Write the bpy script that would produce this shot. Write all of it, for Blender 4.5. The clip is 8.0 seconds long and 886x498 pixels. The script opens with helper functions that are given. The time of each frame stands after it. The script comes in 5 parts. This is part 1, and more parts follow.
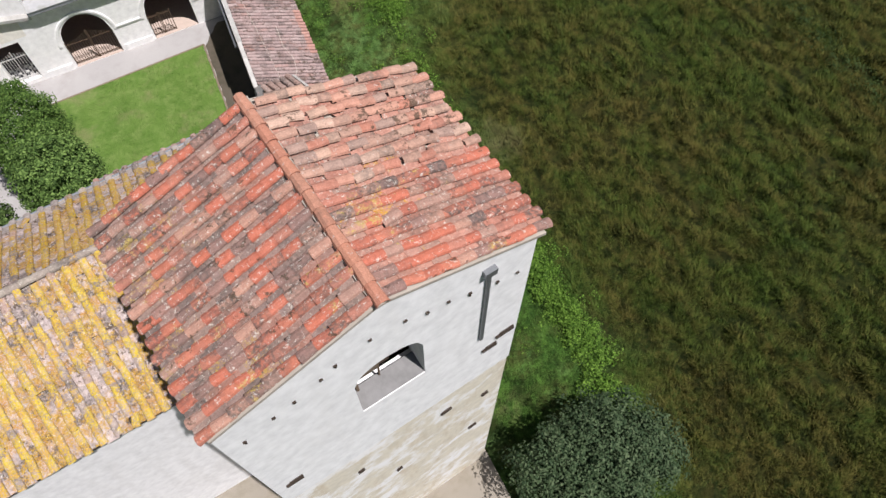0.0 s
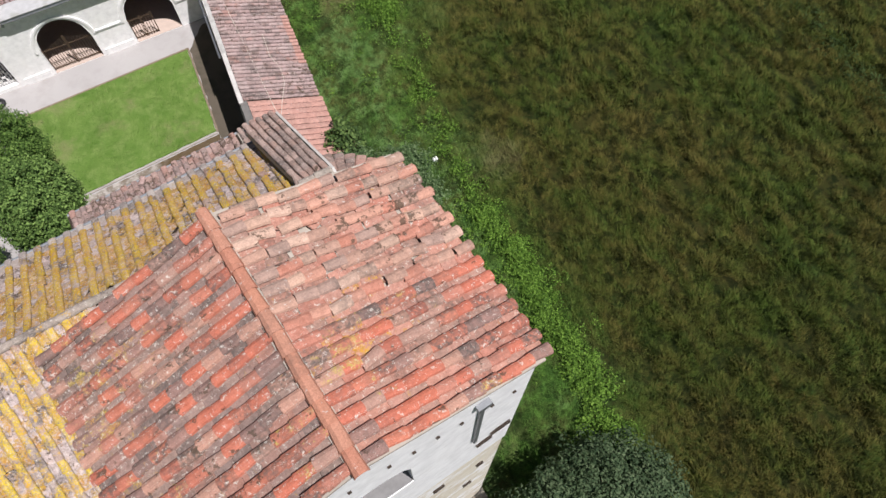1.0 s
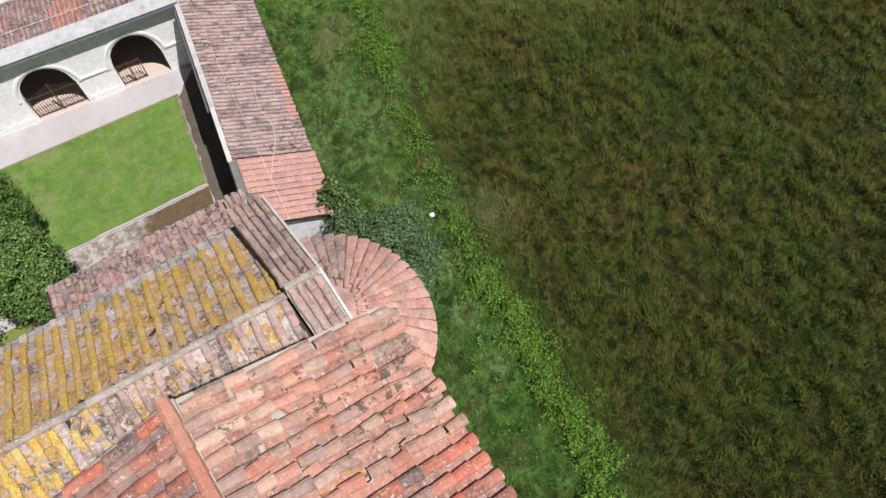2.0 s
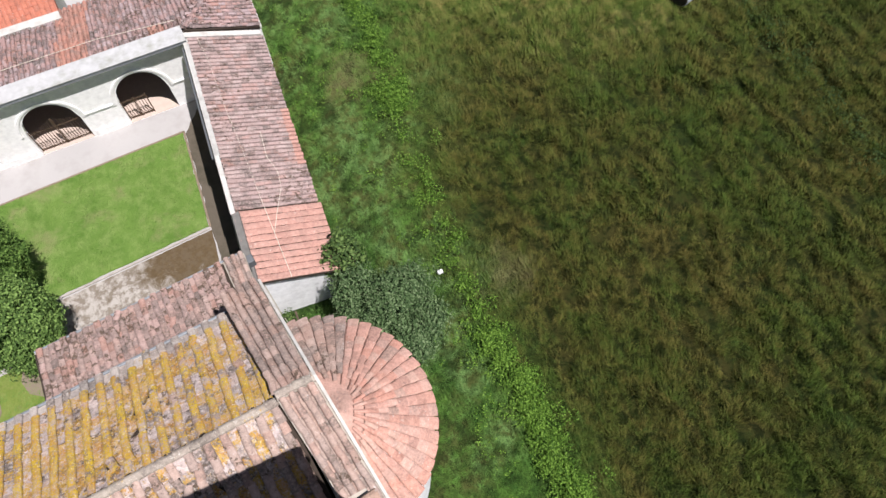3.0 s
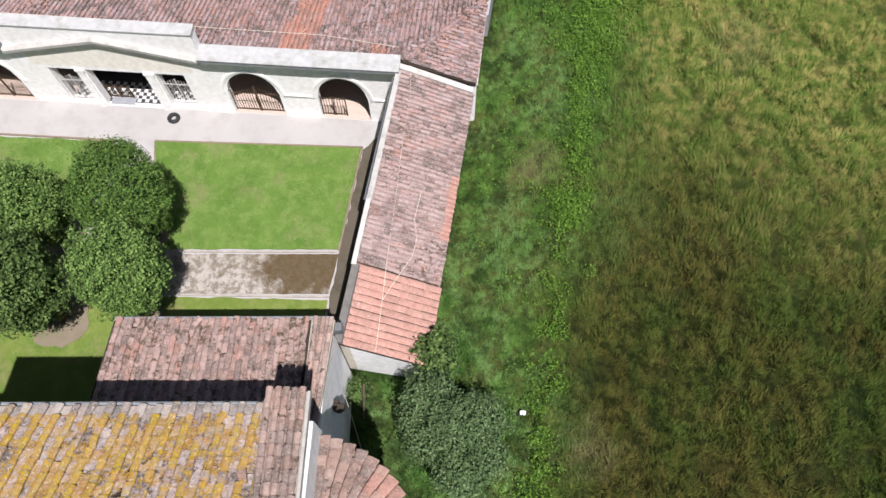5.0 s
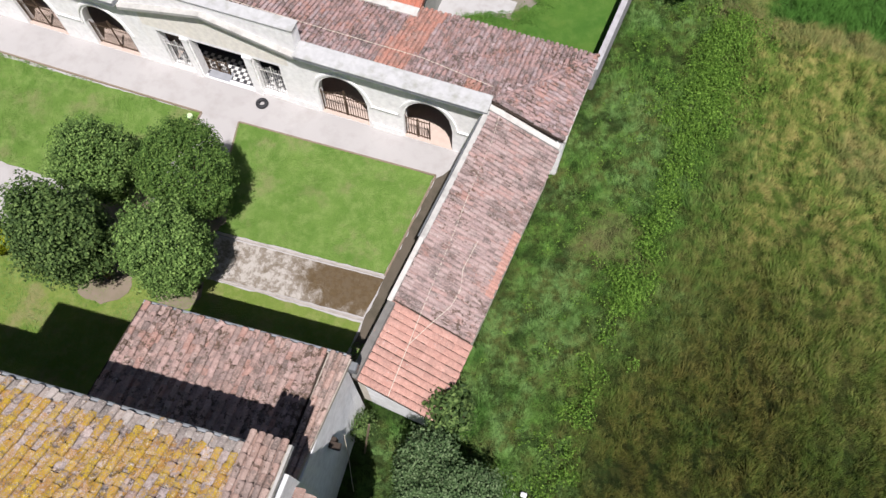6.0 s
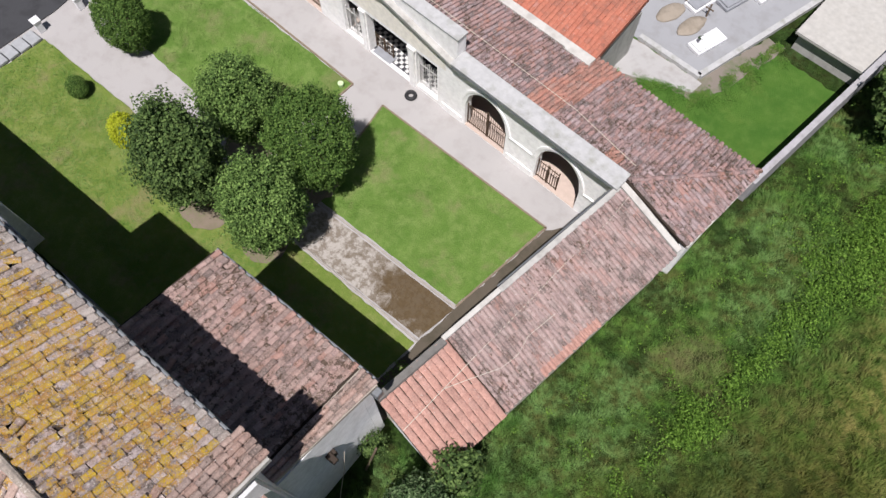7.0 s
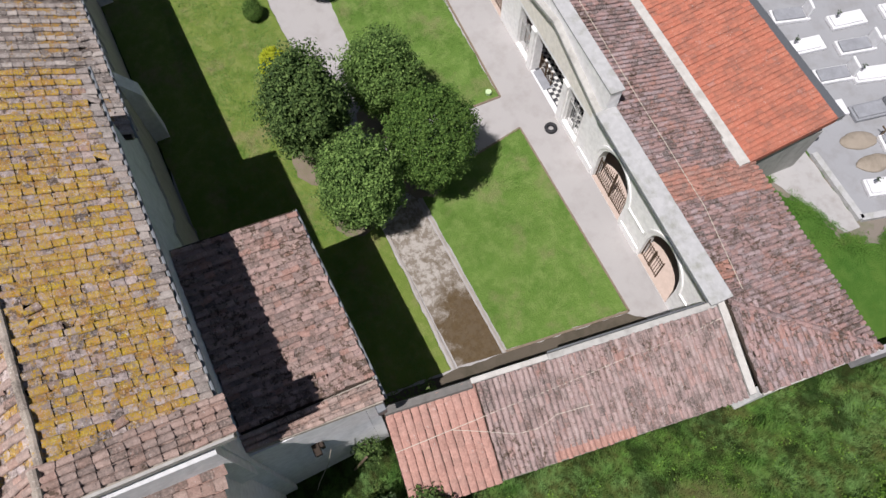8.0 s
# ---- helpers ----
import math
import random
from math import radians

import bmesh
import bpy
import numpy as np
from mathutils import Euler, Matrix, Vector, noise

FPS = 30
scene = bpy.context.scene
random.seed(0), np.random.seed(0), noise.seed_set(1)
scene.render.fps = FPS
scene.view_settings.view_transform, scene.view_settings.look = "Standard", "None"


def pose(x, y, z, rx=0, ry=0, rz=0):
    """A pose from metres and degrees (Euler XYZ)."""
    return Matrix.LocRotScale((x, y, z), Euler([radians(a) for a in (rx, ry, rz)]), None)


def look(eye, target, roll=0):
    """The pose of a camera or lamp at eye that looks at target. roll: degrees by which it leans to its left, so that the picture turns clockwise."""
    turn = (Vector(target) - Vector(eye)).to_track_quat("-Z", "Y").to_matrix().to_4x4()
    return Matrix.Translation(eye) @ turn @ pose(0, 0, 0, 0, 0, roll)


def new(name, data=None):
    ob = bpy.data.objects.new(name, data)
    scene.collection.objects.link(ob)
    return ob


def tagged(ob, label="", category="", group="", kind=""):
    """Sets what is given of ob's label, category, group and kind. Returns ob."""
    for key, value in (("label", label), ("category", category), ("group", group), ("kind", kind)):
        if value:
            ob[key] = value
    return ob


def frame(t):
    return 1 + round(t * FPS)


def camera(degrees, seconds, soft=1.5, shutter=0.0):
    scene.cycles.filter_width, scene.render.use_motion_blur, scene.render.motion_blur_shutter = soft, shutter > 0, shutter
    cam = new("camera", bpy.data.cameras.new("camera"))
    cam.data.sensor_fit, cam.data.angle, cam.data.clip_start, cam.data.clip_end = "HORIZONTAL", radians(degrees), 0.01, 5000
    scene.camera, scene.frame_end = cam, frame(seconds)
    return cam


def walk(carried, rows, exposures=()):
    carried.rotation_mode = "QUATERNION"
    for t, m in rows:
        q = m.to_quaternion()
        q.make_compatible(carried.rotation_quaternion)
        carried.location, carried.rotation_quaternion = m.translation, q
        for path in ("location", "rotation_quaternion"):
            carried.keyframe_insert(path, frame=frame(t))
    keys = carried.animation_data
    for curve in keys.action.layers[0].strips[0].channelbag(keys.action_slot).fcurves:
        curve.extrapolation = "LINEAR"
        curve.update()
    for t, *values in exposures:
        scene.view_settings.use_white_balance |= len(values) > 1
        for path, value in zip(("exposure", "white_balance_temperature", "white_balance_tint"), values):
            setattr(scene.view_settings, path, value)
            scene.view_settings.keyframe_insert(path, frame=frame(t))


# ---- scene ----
cam = camera(63.1, 8.0)
PATH = [
    (0, (3.419, 0.667, 30.789), (3.840, 1.478, 29.010), -0.10),
    (0.5, (4.163, 1.948, 30.765), (4.544, 2.679, 28.942), 0.11),
    (1, (4.927, 3.205, 30.769), (5.311, 3.938, 28.948), 0.10),
    (1.5, (5.673, 4.445, 30.770), (6.060, 5.181, 28.951), 0.14),
    (3, (7.847, 8.282, 30.741), (8.201, 9.029, 28.921), 0.14),
    (3.5, (8.552, 9.457, 30.736), (8.805, 10.242, 28.914), 0.20),
    (4, (9.199, 10.659, 30.732), (9.309, 11.476, 28.910), -0.09),
    (4.5, (9.774, 11.866, 30.747), (9.789, 12.694, 28.926), -0.27),
    (6, (11.044, 15.802, 30.611), (10.767, 16.575, 28.787), -0.27),
    (6.5, (11.230, 17.074, 30.476), (10.806, 17.774, 28.652), -0.01),
    (7, (11.297, 18.350, 30.312), (10.737, 18.947, 28.488), 0.04),
    (7.5, (11.255, 19.600, 30.144), (10.597, 20.061, 28.312), 0.14),
    (8, (11.139, 20.842, 29.974), (10.391, 21.156, 28.146), 0.03),
]
walk(cam, [(t, look(eye, target, roll)) for t, eye, target, roll in PATH], [(0.0, 0.24, 6350, 15), (1.5, 0.24, 6350, 15), (3.0, 0.48, 6350, 15), (4.5, 0.50, 6350, 15), (6.5, 0.33, 6350, 15), (8.0, 0.06, 6350, 15)])

# ---- light ----
world = bpy.data.worlds.new("world")
scene.world = world
world.use_nodes = True
wn = world.node_tree.nodes
sky = wn.new("ShaderNodeTexSky")
sky.sky_type, sky.sun_disc = "NISHITA", False
SUN_DIR = Vector((0.220, -0.382, 1.0)).normalized()
sky.sun_elevation, sky.sun_rotation = math.asin(SUN_DIR.z), math.atan2(SUN_DIR.x, SUN_DIR.y)
world.node_tree.links.new(sky.outputs[0], wn["Background"].inputs[0])
wn["Background"].inputs[1].default_value = 0.034
sun = bpy.data.lights.new("sun", "SUN")
sun.energy, sun.angle, sun.color = 5.0, radians(0.53), (1.0, 0.97, 0.935)
new("sun", sun).matrix_world = look(SUN_DIR * 80, (0, 0, 0))


# ---- materials ----
class Mat:
    """A small builder of node materials."""

    def __init__(self, name, rough=0.9):
        self.m = bpy.data.materials.new(name)
        self.m.use_nodes = True
        self.t = self.m.node_tree
        self.b = self.t.nodes["Principled BSDF"]
        self.b.inputs["Roughness"].default_value = rough
        self.b.inputs["Specular IOR Level"].default_value = 0.12 if rough > 0.7 else 0.5
        self.pos = self.add("ShaderNodeNewGeometry").outputs["Position"]

    def add(self, kind):
        return self.t.nodes.new(kind)

    def link(self, a, b):
        self.t.links.new(a, b)

    def noise(self, scale, detail=4.0, rough=0.6, stretch=None, dist=0.0):
        n = self.add("ShaderNodeTexNoise")
        n.inputs["Scale"].default_value, n.inputs["Detail"].default_value, n.inputs["Roughness"].default_value = scale, detail, rough
        n.inputs["Distortion"].default_value = dist
        src = self.pos
        if stretch:
            mp = self.add("ShaderNodeMapping")
            mp.inputs["Scale"].default_value = stretch
            self.link(src, mp.inputs[0])
            src = mp.outputs[0]
        self.link(src, n.inputs["Vector"])
        return n.outputs["Fac"]

    def ramp(self, fac, stops, constant=False):
        r = self.add("ShaderNodeValToRGB")
        e = r.color_ramp.elements
        r.color_ramp.interpolation = "CONSTANT" if constant else "LINEAR"
        while len(e) < len(stops):
            e.new(0.5)
        for el, (p, c) in zip(e, stops):
            el.position = p
            el.color = (*c, 1) if len(c) == 3 else c
        self.link(fac, r.inputs[0])
        return r.outputs[0]

    def step(self, fac, lo, hi):
        m = self.add("ShaderNodeMapRange")
        m.inputs["From Min"].default_value, m.inputs["From Max"].default_value = lo, hi
        self.link(fac, m.inputs["Value"])
        return m.outputs["Result"]

    def mix(self, fac, a, b, mode="MIX"):
        n = self.add("ShaderNodeMix")
        n.data_type, n.blend_type = "RGBA", mode
        for s, v in ((n.inputs[0], fac), (n.inputs[6], a), (n.inputs[7], b)):
            if isinstance(v, (int, float)):
                s.default_value = v
            elif isinstance(v, tuple):
                s.default_value = (*v, 1)
            else:
                self.link(v, s)
        return n.outputs[2]

    def math(self, op, a, b=0.0):
        n = self.add("ShaderNodeMath")
        n.operation = op
        for s, v in zip(n.inputs, (a, b)):
            if isinstance(v, (int, float)):
                s.default_value = v
            else:
                self.link(v, s)
        return n.outputs[0]

    def rand(self):
        """A number per piece: objects of their own and islands of a joined mesh alike."""
        a = self.add("ShaderNodeObjectInfo").outputs["Random"]
        b = self.add("ShaderNodeNewGeometry").outputs["Random Per Island"]
        return self.math("FRACT", self.math("ADD", a, b))

    def rand2(self, r):
        return self.math("FRACT", self.math("MULTIPLY", r, 17.31))

    def bump(self, fac, strength=0.4, dist=0.02):
        n = self.add("ShaderNodeBump")
        n.inputs["Strength"].default_value, n.inputs["Distance"].default_value = strength, dist
        self.link(fac, n.inputs["Height"])
        self.link(n.outputs[0], self.b.inputs["Normal"])

    def out(self, col):
        if isinstance(col, tuple):
            self.b.inputs["Base Color"].default_value = (*col, 1)
        else:
            self.link(col, self.b.inputs["Base Color"])
        return self.m


def tile_material(name, palette, lichen=0.0, lichen_col=(0.55, 0.33, 0.02), grime=(0.10, 0.085, 0.075), grime_amount=0.45, patch=None, moss=0.0, blotch=0.38):
    """Fired-clay roof tiles: every tile its own shade, with dark weathering, pale specks and yellow lichen."""
    m = Mat(name, 0.92)
    r = m.rand()
    n = len(palette)
    palette = [tuple(0.9 * v for v in c) for c in palette]
    base = m.ramp(r, [(i / n, c) for i, c in enumerate(palette)], True)
    base = m.mix(0.8, base, m.ramp(m.noise(42, 6, 0.75), [(0.25, (0.25, 0.23, 0.22)), (0.75, (0.76, 0.74, 0.72))]), "OVERLAY")
    mean = [sum(c[i] for c in palette) / n for i in range(3)]
    worn = m.ramp(m.noise(7.5, 6, 0.8), [(0.36, tuple(0.42 * v for v in mean)), (0.50, tuple(mean)), (0.64, tuple(min(0.75, 1.45 * v + 0.03) for v in mean))])
    base = m.mix(blotch, base, worn)
    dirty = m.step(m.math("ADD", m.noise(1.1, 3), m.math("MULTIPLY", m.rand2(r), 0.35)), 0.62, 0.86)
    base = m.mix(m.math("MULTIPLY", m.math("MULTIPLY", dirty, m.step(m.noise(14, 4), 0.3, 0.6)), grime_amount * 2), base, grime)
    if patch:
        base = m.mix(m.math("MULTIPLY", m.step(m.math("ADD", m.math("ADD", m.noise(0.33, 6, 0.75, None, 1.2), m.math("MULTIPLY", m.noise(3.0, 4, 0.7), 0.22)), m.math("MULTIPLY", m.rand2(r), 0.12)), 0.75, 0.83), 0.7), base, m.mix(r, patch, tuple(0.8 * v for v in patch)))
    if moss:
        lumps = m.step(m.math("ADD", m.noise(4.5, 5, 0.7), m.math("MULTIPLY", m.noise(0.5, 3), 0.35)), 0.80 - 0.12 * moss, 0.84 - 0.12 * moss)
        base = m.mix(m.math("MULTIPLY", lumps, 0.85), base, (0.085, 0.060, 0.042))
    specks = m.step(m.math("ADD", m.noise(11, 5, 0.7), m.math("MULTIPLY", m.noise(0.9, 3), 0.18)), 0.72, 0.77)
    base = m.mix(m.math("MULTIPLY", specks, 0.65), base, (0.55, 0.51, 0.47))
    if lichen:
        where = m.step(m.math("ADD", m.math("ADD", m.math("MULTIPLY", m.noise(0.45, 3), 0.7), m.math("MULTIPLY", m.noise(5.0, 6, 0.78), 1.1)), m.math("MULTIPLY", m.rand2(m.rand2(r)), 0.22)), 1.21 - 0.40 * lichen, 1.29 - 0.40 * lichen)
        grain = m.step(m.noise(24, 5, 0.7), 0.41, 0.50)
        tint = m.mix(m.step(m.noise(3.5, 3), 0.42, 0.62), lichen_col, (lichen_col[0] * 0.90, lichen_col[1] * 0.72, lichen_col[2] * 1.5))
        tint = m.mix(m.math("MULTIPLY", m.step(m.noise(13, 3), 0.45, 0.65), 0.6), tint, tuple(0.5 * v for v in lichen_col))
        base = m.mix(m.math("MULTIPLY", m.math("MULTIPLY", where, grain), 0.88), base, tint)
        crust = m.step(m.noise(12, 6, 0.8), 0.575, 0.63)
        base = m.mix(m.math("MULTIPLY", crust, 0.75), base, (0.60, 0.57, 0.50))
    m.bump(m.noise(60, 4, 0.7), 0.5, 0.01)
    return m.out(base)


TERRA = (0.52, 0.155, 0.095)
tile_tower = tile_material("tiles_tower", [TERRA, (0.54, 0.19, 0.12), (0.46, 0.20, 0.145), (0.27, 0.185, 0.16), (0.50, 0.15, 0.095), (0.38, 0.26, 0.21), (0.56, 0.21, 0.14), (0.52, 0.17, 0.11), (0.22, 0.165, 0.15), (0.48, 0.165, 0.105), (0.47, 0.29, 0.22)], 0.06, (0.48, 0.37, 0.10), grime_amount=0.45, moss=0.1, blotch=0.24)
tile_tower_old = tile_material("tiles_tower_old", [(0.50, 0.25, 0.18), (0.46, 0.29, 0.22), (0.54, 0.37, 0.28), (0.48, 0.19, 0.13), (0.43, 0.31, 0.24), (0.55, 0.30, 0.22), (0.34, 0.25, 0.21), (0.58, 0.42, 0.33)], 0.0, grime_amount=0.3, moss=0.2, blotch=0.28)
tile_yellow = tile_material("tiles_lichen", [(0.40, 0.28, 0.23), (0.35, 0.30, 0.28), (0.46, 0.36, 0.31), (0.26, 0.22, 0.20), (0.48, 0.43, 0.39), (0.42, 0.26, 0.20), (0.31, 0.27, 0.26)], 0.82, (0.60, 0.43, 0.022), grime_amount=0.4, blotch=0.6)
# North slope set: browner lichen, all tones darker; brightness by slope put into colour.
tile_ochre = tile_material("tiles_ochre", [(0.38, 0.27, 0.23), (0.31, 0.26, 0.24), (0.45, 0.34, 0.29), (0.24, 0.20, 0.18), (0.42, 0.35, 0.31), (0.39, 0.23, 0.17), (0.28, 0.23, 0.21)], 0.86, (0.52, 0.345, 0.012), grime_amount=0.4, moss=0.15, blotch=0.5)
pan_rubble = tile_material("pans_rubble", [(0.50, 0.40, 0.36), (0.43, 0.37, 0.36), (0.57, 0.48, 0.44), (0.34, 0.29, 0.27), (0.48, 0.34, 0.29), (0.42, 0.37, 0.38)], 0.62, (0.47, 0.29, 0.03), grime_amount=0.5, moss=0.6, blotch=0.75)
tile_grey = tile_material("tiles_grey", [(0.40, 0.36, 0.33), (0.45, 0.38, 0.34), (0.36, 0.32, 0.30), (0.52, 0.47, 0.43), (0.32, 0.28, 0.26)], 0.12, (0.42, 0.27, 0.04))
tile_side = tile_material("tiles_side", [(0.35, 0.24, 0.21), (0.31, 0.235, 0.21), (0.40, 0.28, 0.24), (0.25, 0.195, 0.18), (0.43, 0.325, 0.29), (0.385, 0.22, 0.175), (0.42, 0.30, 0.27), (0.43, 0.31, 0.285)], 0.0, grime_amount=0.4, moss=0.65)
tile_wing = tile_material("tiles_wing", [(0.375, 0.275, 0.258), (0.40, 0.295, 0.278), (0.34, 0.262, 0.252), (0.42, 0.325, 0.305), (0.41, 0.265, 0.235), (0.445, 0.36, 0.34), (0.37, 0.285, 0.27)], 0.0, grime_amount=0.45, patch=(0.40, 0.225, 0.185), moss=0.3)
tile_arcade = tile_material("tiles_arcade", [(0.369, 0.240, 0.220), (0.320, 0.230, 0.220), (0.407, 0.280, 0.264), (0.281, 0.210, 0.209), (0.407, 0.250, 0.220), (0.427, 0.350, 0.352), (0.349, 0.290, 0.297)], 0.0, grime_amount=0.5, patch=(0.43, 0.225, 0.175), moss=0.5)
tile_band = tile_material("tiles_band", [(0.45, 0.23, 0.18), (0.43, 0.25, 0.205), (0.47, 0.25, 0.19), (0.39, 0.27, 0.235), (0.46, 0.215, 0.16)], 0.0, grime_amount=0.35, moss=0.1)
tile_new = tile_material("tiles_new", [(0.48, 0.275, 0.225), (0.45, 0.255, 0.21), (0.50, 0.300, 0.25), (0.44, 0.26, 0.215)], 0.0, grime_amount=0.12)
pan_tower = tile_material("pans_tower", [(0.31, 0.215, 0.185), (0.26, 0.195, 0.175), (0.36, 0.22, 0.18), (0.40, 0.20, 0.15), (0.22, 0.175, 0.16), (0.34, 0.25, 0.21)], 0.10, (0.48, 0.33, 0.06), grime_amount=0.4)
pan_salmon = tile_material("pans_salmon", [(0.46, 0.24, 0.18), (0.42, 0.24, 0.19), (0.49, 0.26, 0.20), (0.38, 0.25, 0.20), (0.47, 0.20, 0.145)], 0.05, grime_amount=0.35)
pan_pale = tile_material("pans_pale", [(0.22, 0.19, 0.17), (0.27, 0.23, 0.21), (0.19, 0.16, 0.145), (0.32, 0.29, 0.27)], 0.45, (0.45, 0.26, 0.02), grime_amount=0.3)
tile_red = tile_material("tiles_red", [(0.49, 0.18, 0.12), (0.47, 0.17, 0.112), (0.50, 0.195, 0.13), (0.46, 0.18, 0.122)], 0.0, grime_amount=0.25, patch=(0.46, 0.25, 0.21), blotch=0.25)
tile_apse = tile_material("tiles_apse", [(0.54, 0.31, 0.25), (0.50, 0.27, 0.21), (0.56, 0.37, 0.31), (0.49, 0.34, 0.28), (0.54, 0.27, 0.205), (0.52, 0.30, 0.245)], 0.0, grime_amount=0.25)
tile_verge = tile_material("tiles_verge", [(0.42, 0.31, 0.265), (0.45, 0.30, 0.25), (0.38, 0.30, 0.265), (0.48, 0.36, 0.31), (0.40, 0.27, 0.22), (0.35, 0.28, 0.25)], 0.0, grime_amount=0.4, moss=0.2)


def plaster_material(name, base, stain, amount=0.5, brick=None, bare=0.56):
    m = Mat(name, 0.93)
    col = m.mix(m.step(m.noise(3.5, 5), 0.35, 0.75), base, tuple(0.80 * v for v in base))
    streaks = m.step(m.noise(1.6, 5, 0.65, (1, 1, 0.22)), 0.50, 0.78)
    col = m.mix(m.math("MULTIPLY", streaks, amount), col, stain)
    if brick:
        worn = m.step(m.noise(0.6, 6, 0.7), bare, bare + 0.10)
        col = m.mix(worn, col, brick)
    m.bump(m.noise(18, 6, 0.7), 0.35, 0.03)
    return m.out(col)


white_wall = plaster_material("whitewash", (0.95, 0.95, 0.94), (0.84, 0.82, 0.79), 0.35)
lower_wall = plaster_material("weathered_plaster", (0.80, 0.74, 0.61), (0.54, 0.42, 0.27), 0.8, (0.93, 0.92, 0.90), 0.49)
church_wall = plaster_material("old_white_plaster", (0.90, 0.90, 0.90), (0.60, 0.59, 0.57), 0.45)
arcade_wall_mat = plaster_material("arcade_plaster", (0.95, 0.94, 0.92), (0.82, 0.77, 0.69), 0.30)
pale_cement = plaster_material("pale_cement", (0.47, 0.47, 0.465), (0.24, 0.245, 0.19), 0.85)
cream_wall = plaster_material("cream_plaster", (0.90, 0.86, 0.77), (0.76, 0.68, 0.54), 0.4)
# Gallery plaster tinted near black: the interior's shade is put into the colour.
shaded_inner_wall = plaster_material("shaded_inner_plaster", (0.10, 0.092, 0.085), (0.06, 0.055, 0.05), 0.6)
cement = plaster_material("cement", (0.46, 0.45, 0.42), (0.22, 0.21, 0.19), 0.8)
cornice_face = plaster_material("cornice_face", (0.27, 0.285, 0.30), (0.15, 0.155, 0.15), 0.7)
dark_cement = plaster_material("dark_cement", (0.21, 0.20, 0.185), (0.11, 0.105, 0.095), 0.7)
mortar = plaster_material("mortar", (0.44, 0.39, 0.33), (0.27, 0.23, 0.19), 0.6)
pale_mortar = plaster_material("pale_mortar", (0.56, 0.54, 0.50), (0.33, 0.30, 0.27), 0.85)
old_stone = plaster_material("old_stone", (0.52, 0.49, 0.43), (0.25, 0.23, 0.19), 0.7)
wing_wall_mat = plaster_material("wing_plaster", (0.66, 0.61, 0.52), (0.30, 0.27, 0.22), 0.7)
marble = plaster_material("white_marble", (0.78, 0.78, 0.79), (0.55, 0.55, 0.56), 0.35)
vault_roof_mat = plaster_material("vault_render", (0.47, 0.455, 0.42), (0.38, 0.36, 0.32), 0.5)
boundary_mat = plaster_material("boundary_stone", (0.40, 0.39, 0.40), (0.22, 0.21, 0.20), 0.7)
granite = plaster_material("grey_granite", (0.30, 0.31, 0.33), (0.16, 0.16, 0.17), 0.5)


def plain(name, col, rough=0.6, metal=0.0, var=0.25, scale=12):
    m = Mat(name, rough)
    m.b.inputs["Metallic"].default_value = metal
    m.bump(m.noise(scale * 3, 4), 0.2, 0.01)
    return m.out(m.mix(m.noise(scale, 4), tuple(v * (1 - var) for v in col), tuple(min(1, v * (1 + var)) for v in col)))


# Near-black base under roof tiles, seen as dark lines in their gaps.
dark_under = plain("near_black", (0.05, 0.038, 0.03), 0.9)
wood = plain("old_wood", (0.16, 0.12, 0.085), 0.8)
iron = plain("rusty_iron", (0.11, 0.075, 0.05), 0.75, 0.3)
white_iron = plain("painted_iron", (0.55, 0.54, 0.52), 0.5)
zinc_pale = plain("pale_zinc", (0.20, 0.215, 0.23), 0.6, 0.1, 0.45, 5)
lead = plain("zinc", (0.20, 0.21, 0.22), 0.5, 0.6)
tyre_rubber = plain("black_rubber", (0.018, 0.018, 0.02), 0.7)
cable_mat = plain("pale_cable", (0.52, 0.46, 0.38), 0.6)
bale_wrap = plain("bale_wrap", (0.36, 0.39, 0.44), 0.35, 0.0, 0.12, 2.5)
dark_straw = plain("dark_straw", (0.055, 0.048, 0.036), 0.95, 0, 0.5, 10)
bark = plain("bark", (0.12, 0.085, 0.06), 0.95, 0, 0.4)
edge_stone = plain("edge_stone", (0.34, 0.31, 0.28), 0.9, 0, 0.4, 3)
soil = plain("bare_soil", (0.24, 0.185, 0.125), 0.95, 0, 0.3, 3)
brick_edge = plain("edging_brick", (0.21, 0.165, 0.12), 0.9, 0, 0.35, 5)
tile_white = plain("floor_white", (0.66, 0.65, 0.62), 0.5)
tile_black = plain("floor_black", (0.05, 0.05, 0.055), 0.5)
terracotta_floor = plain("terracotta_floor", (0.50, 0.40, 0.34), 0.8, 0, 0.2, 4)
plastic_white = plain("white_plastic", (0.8, 0.8, 0.8), 0.4)


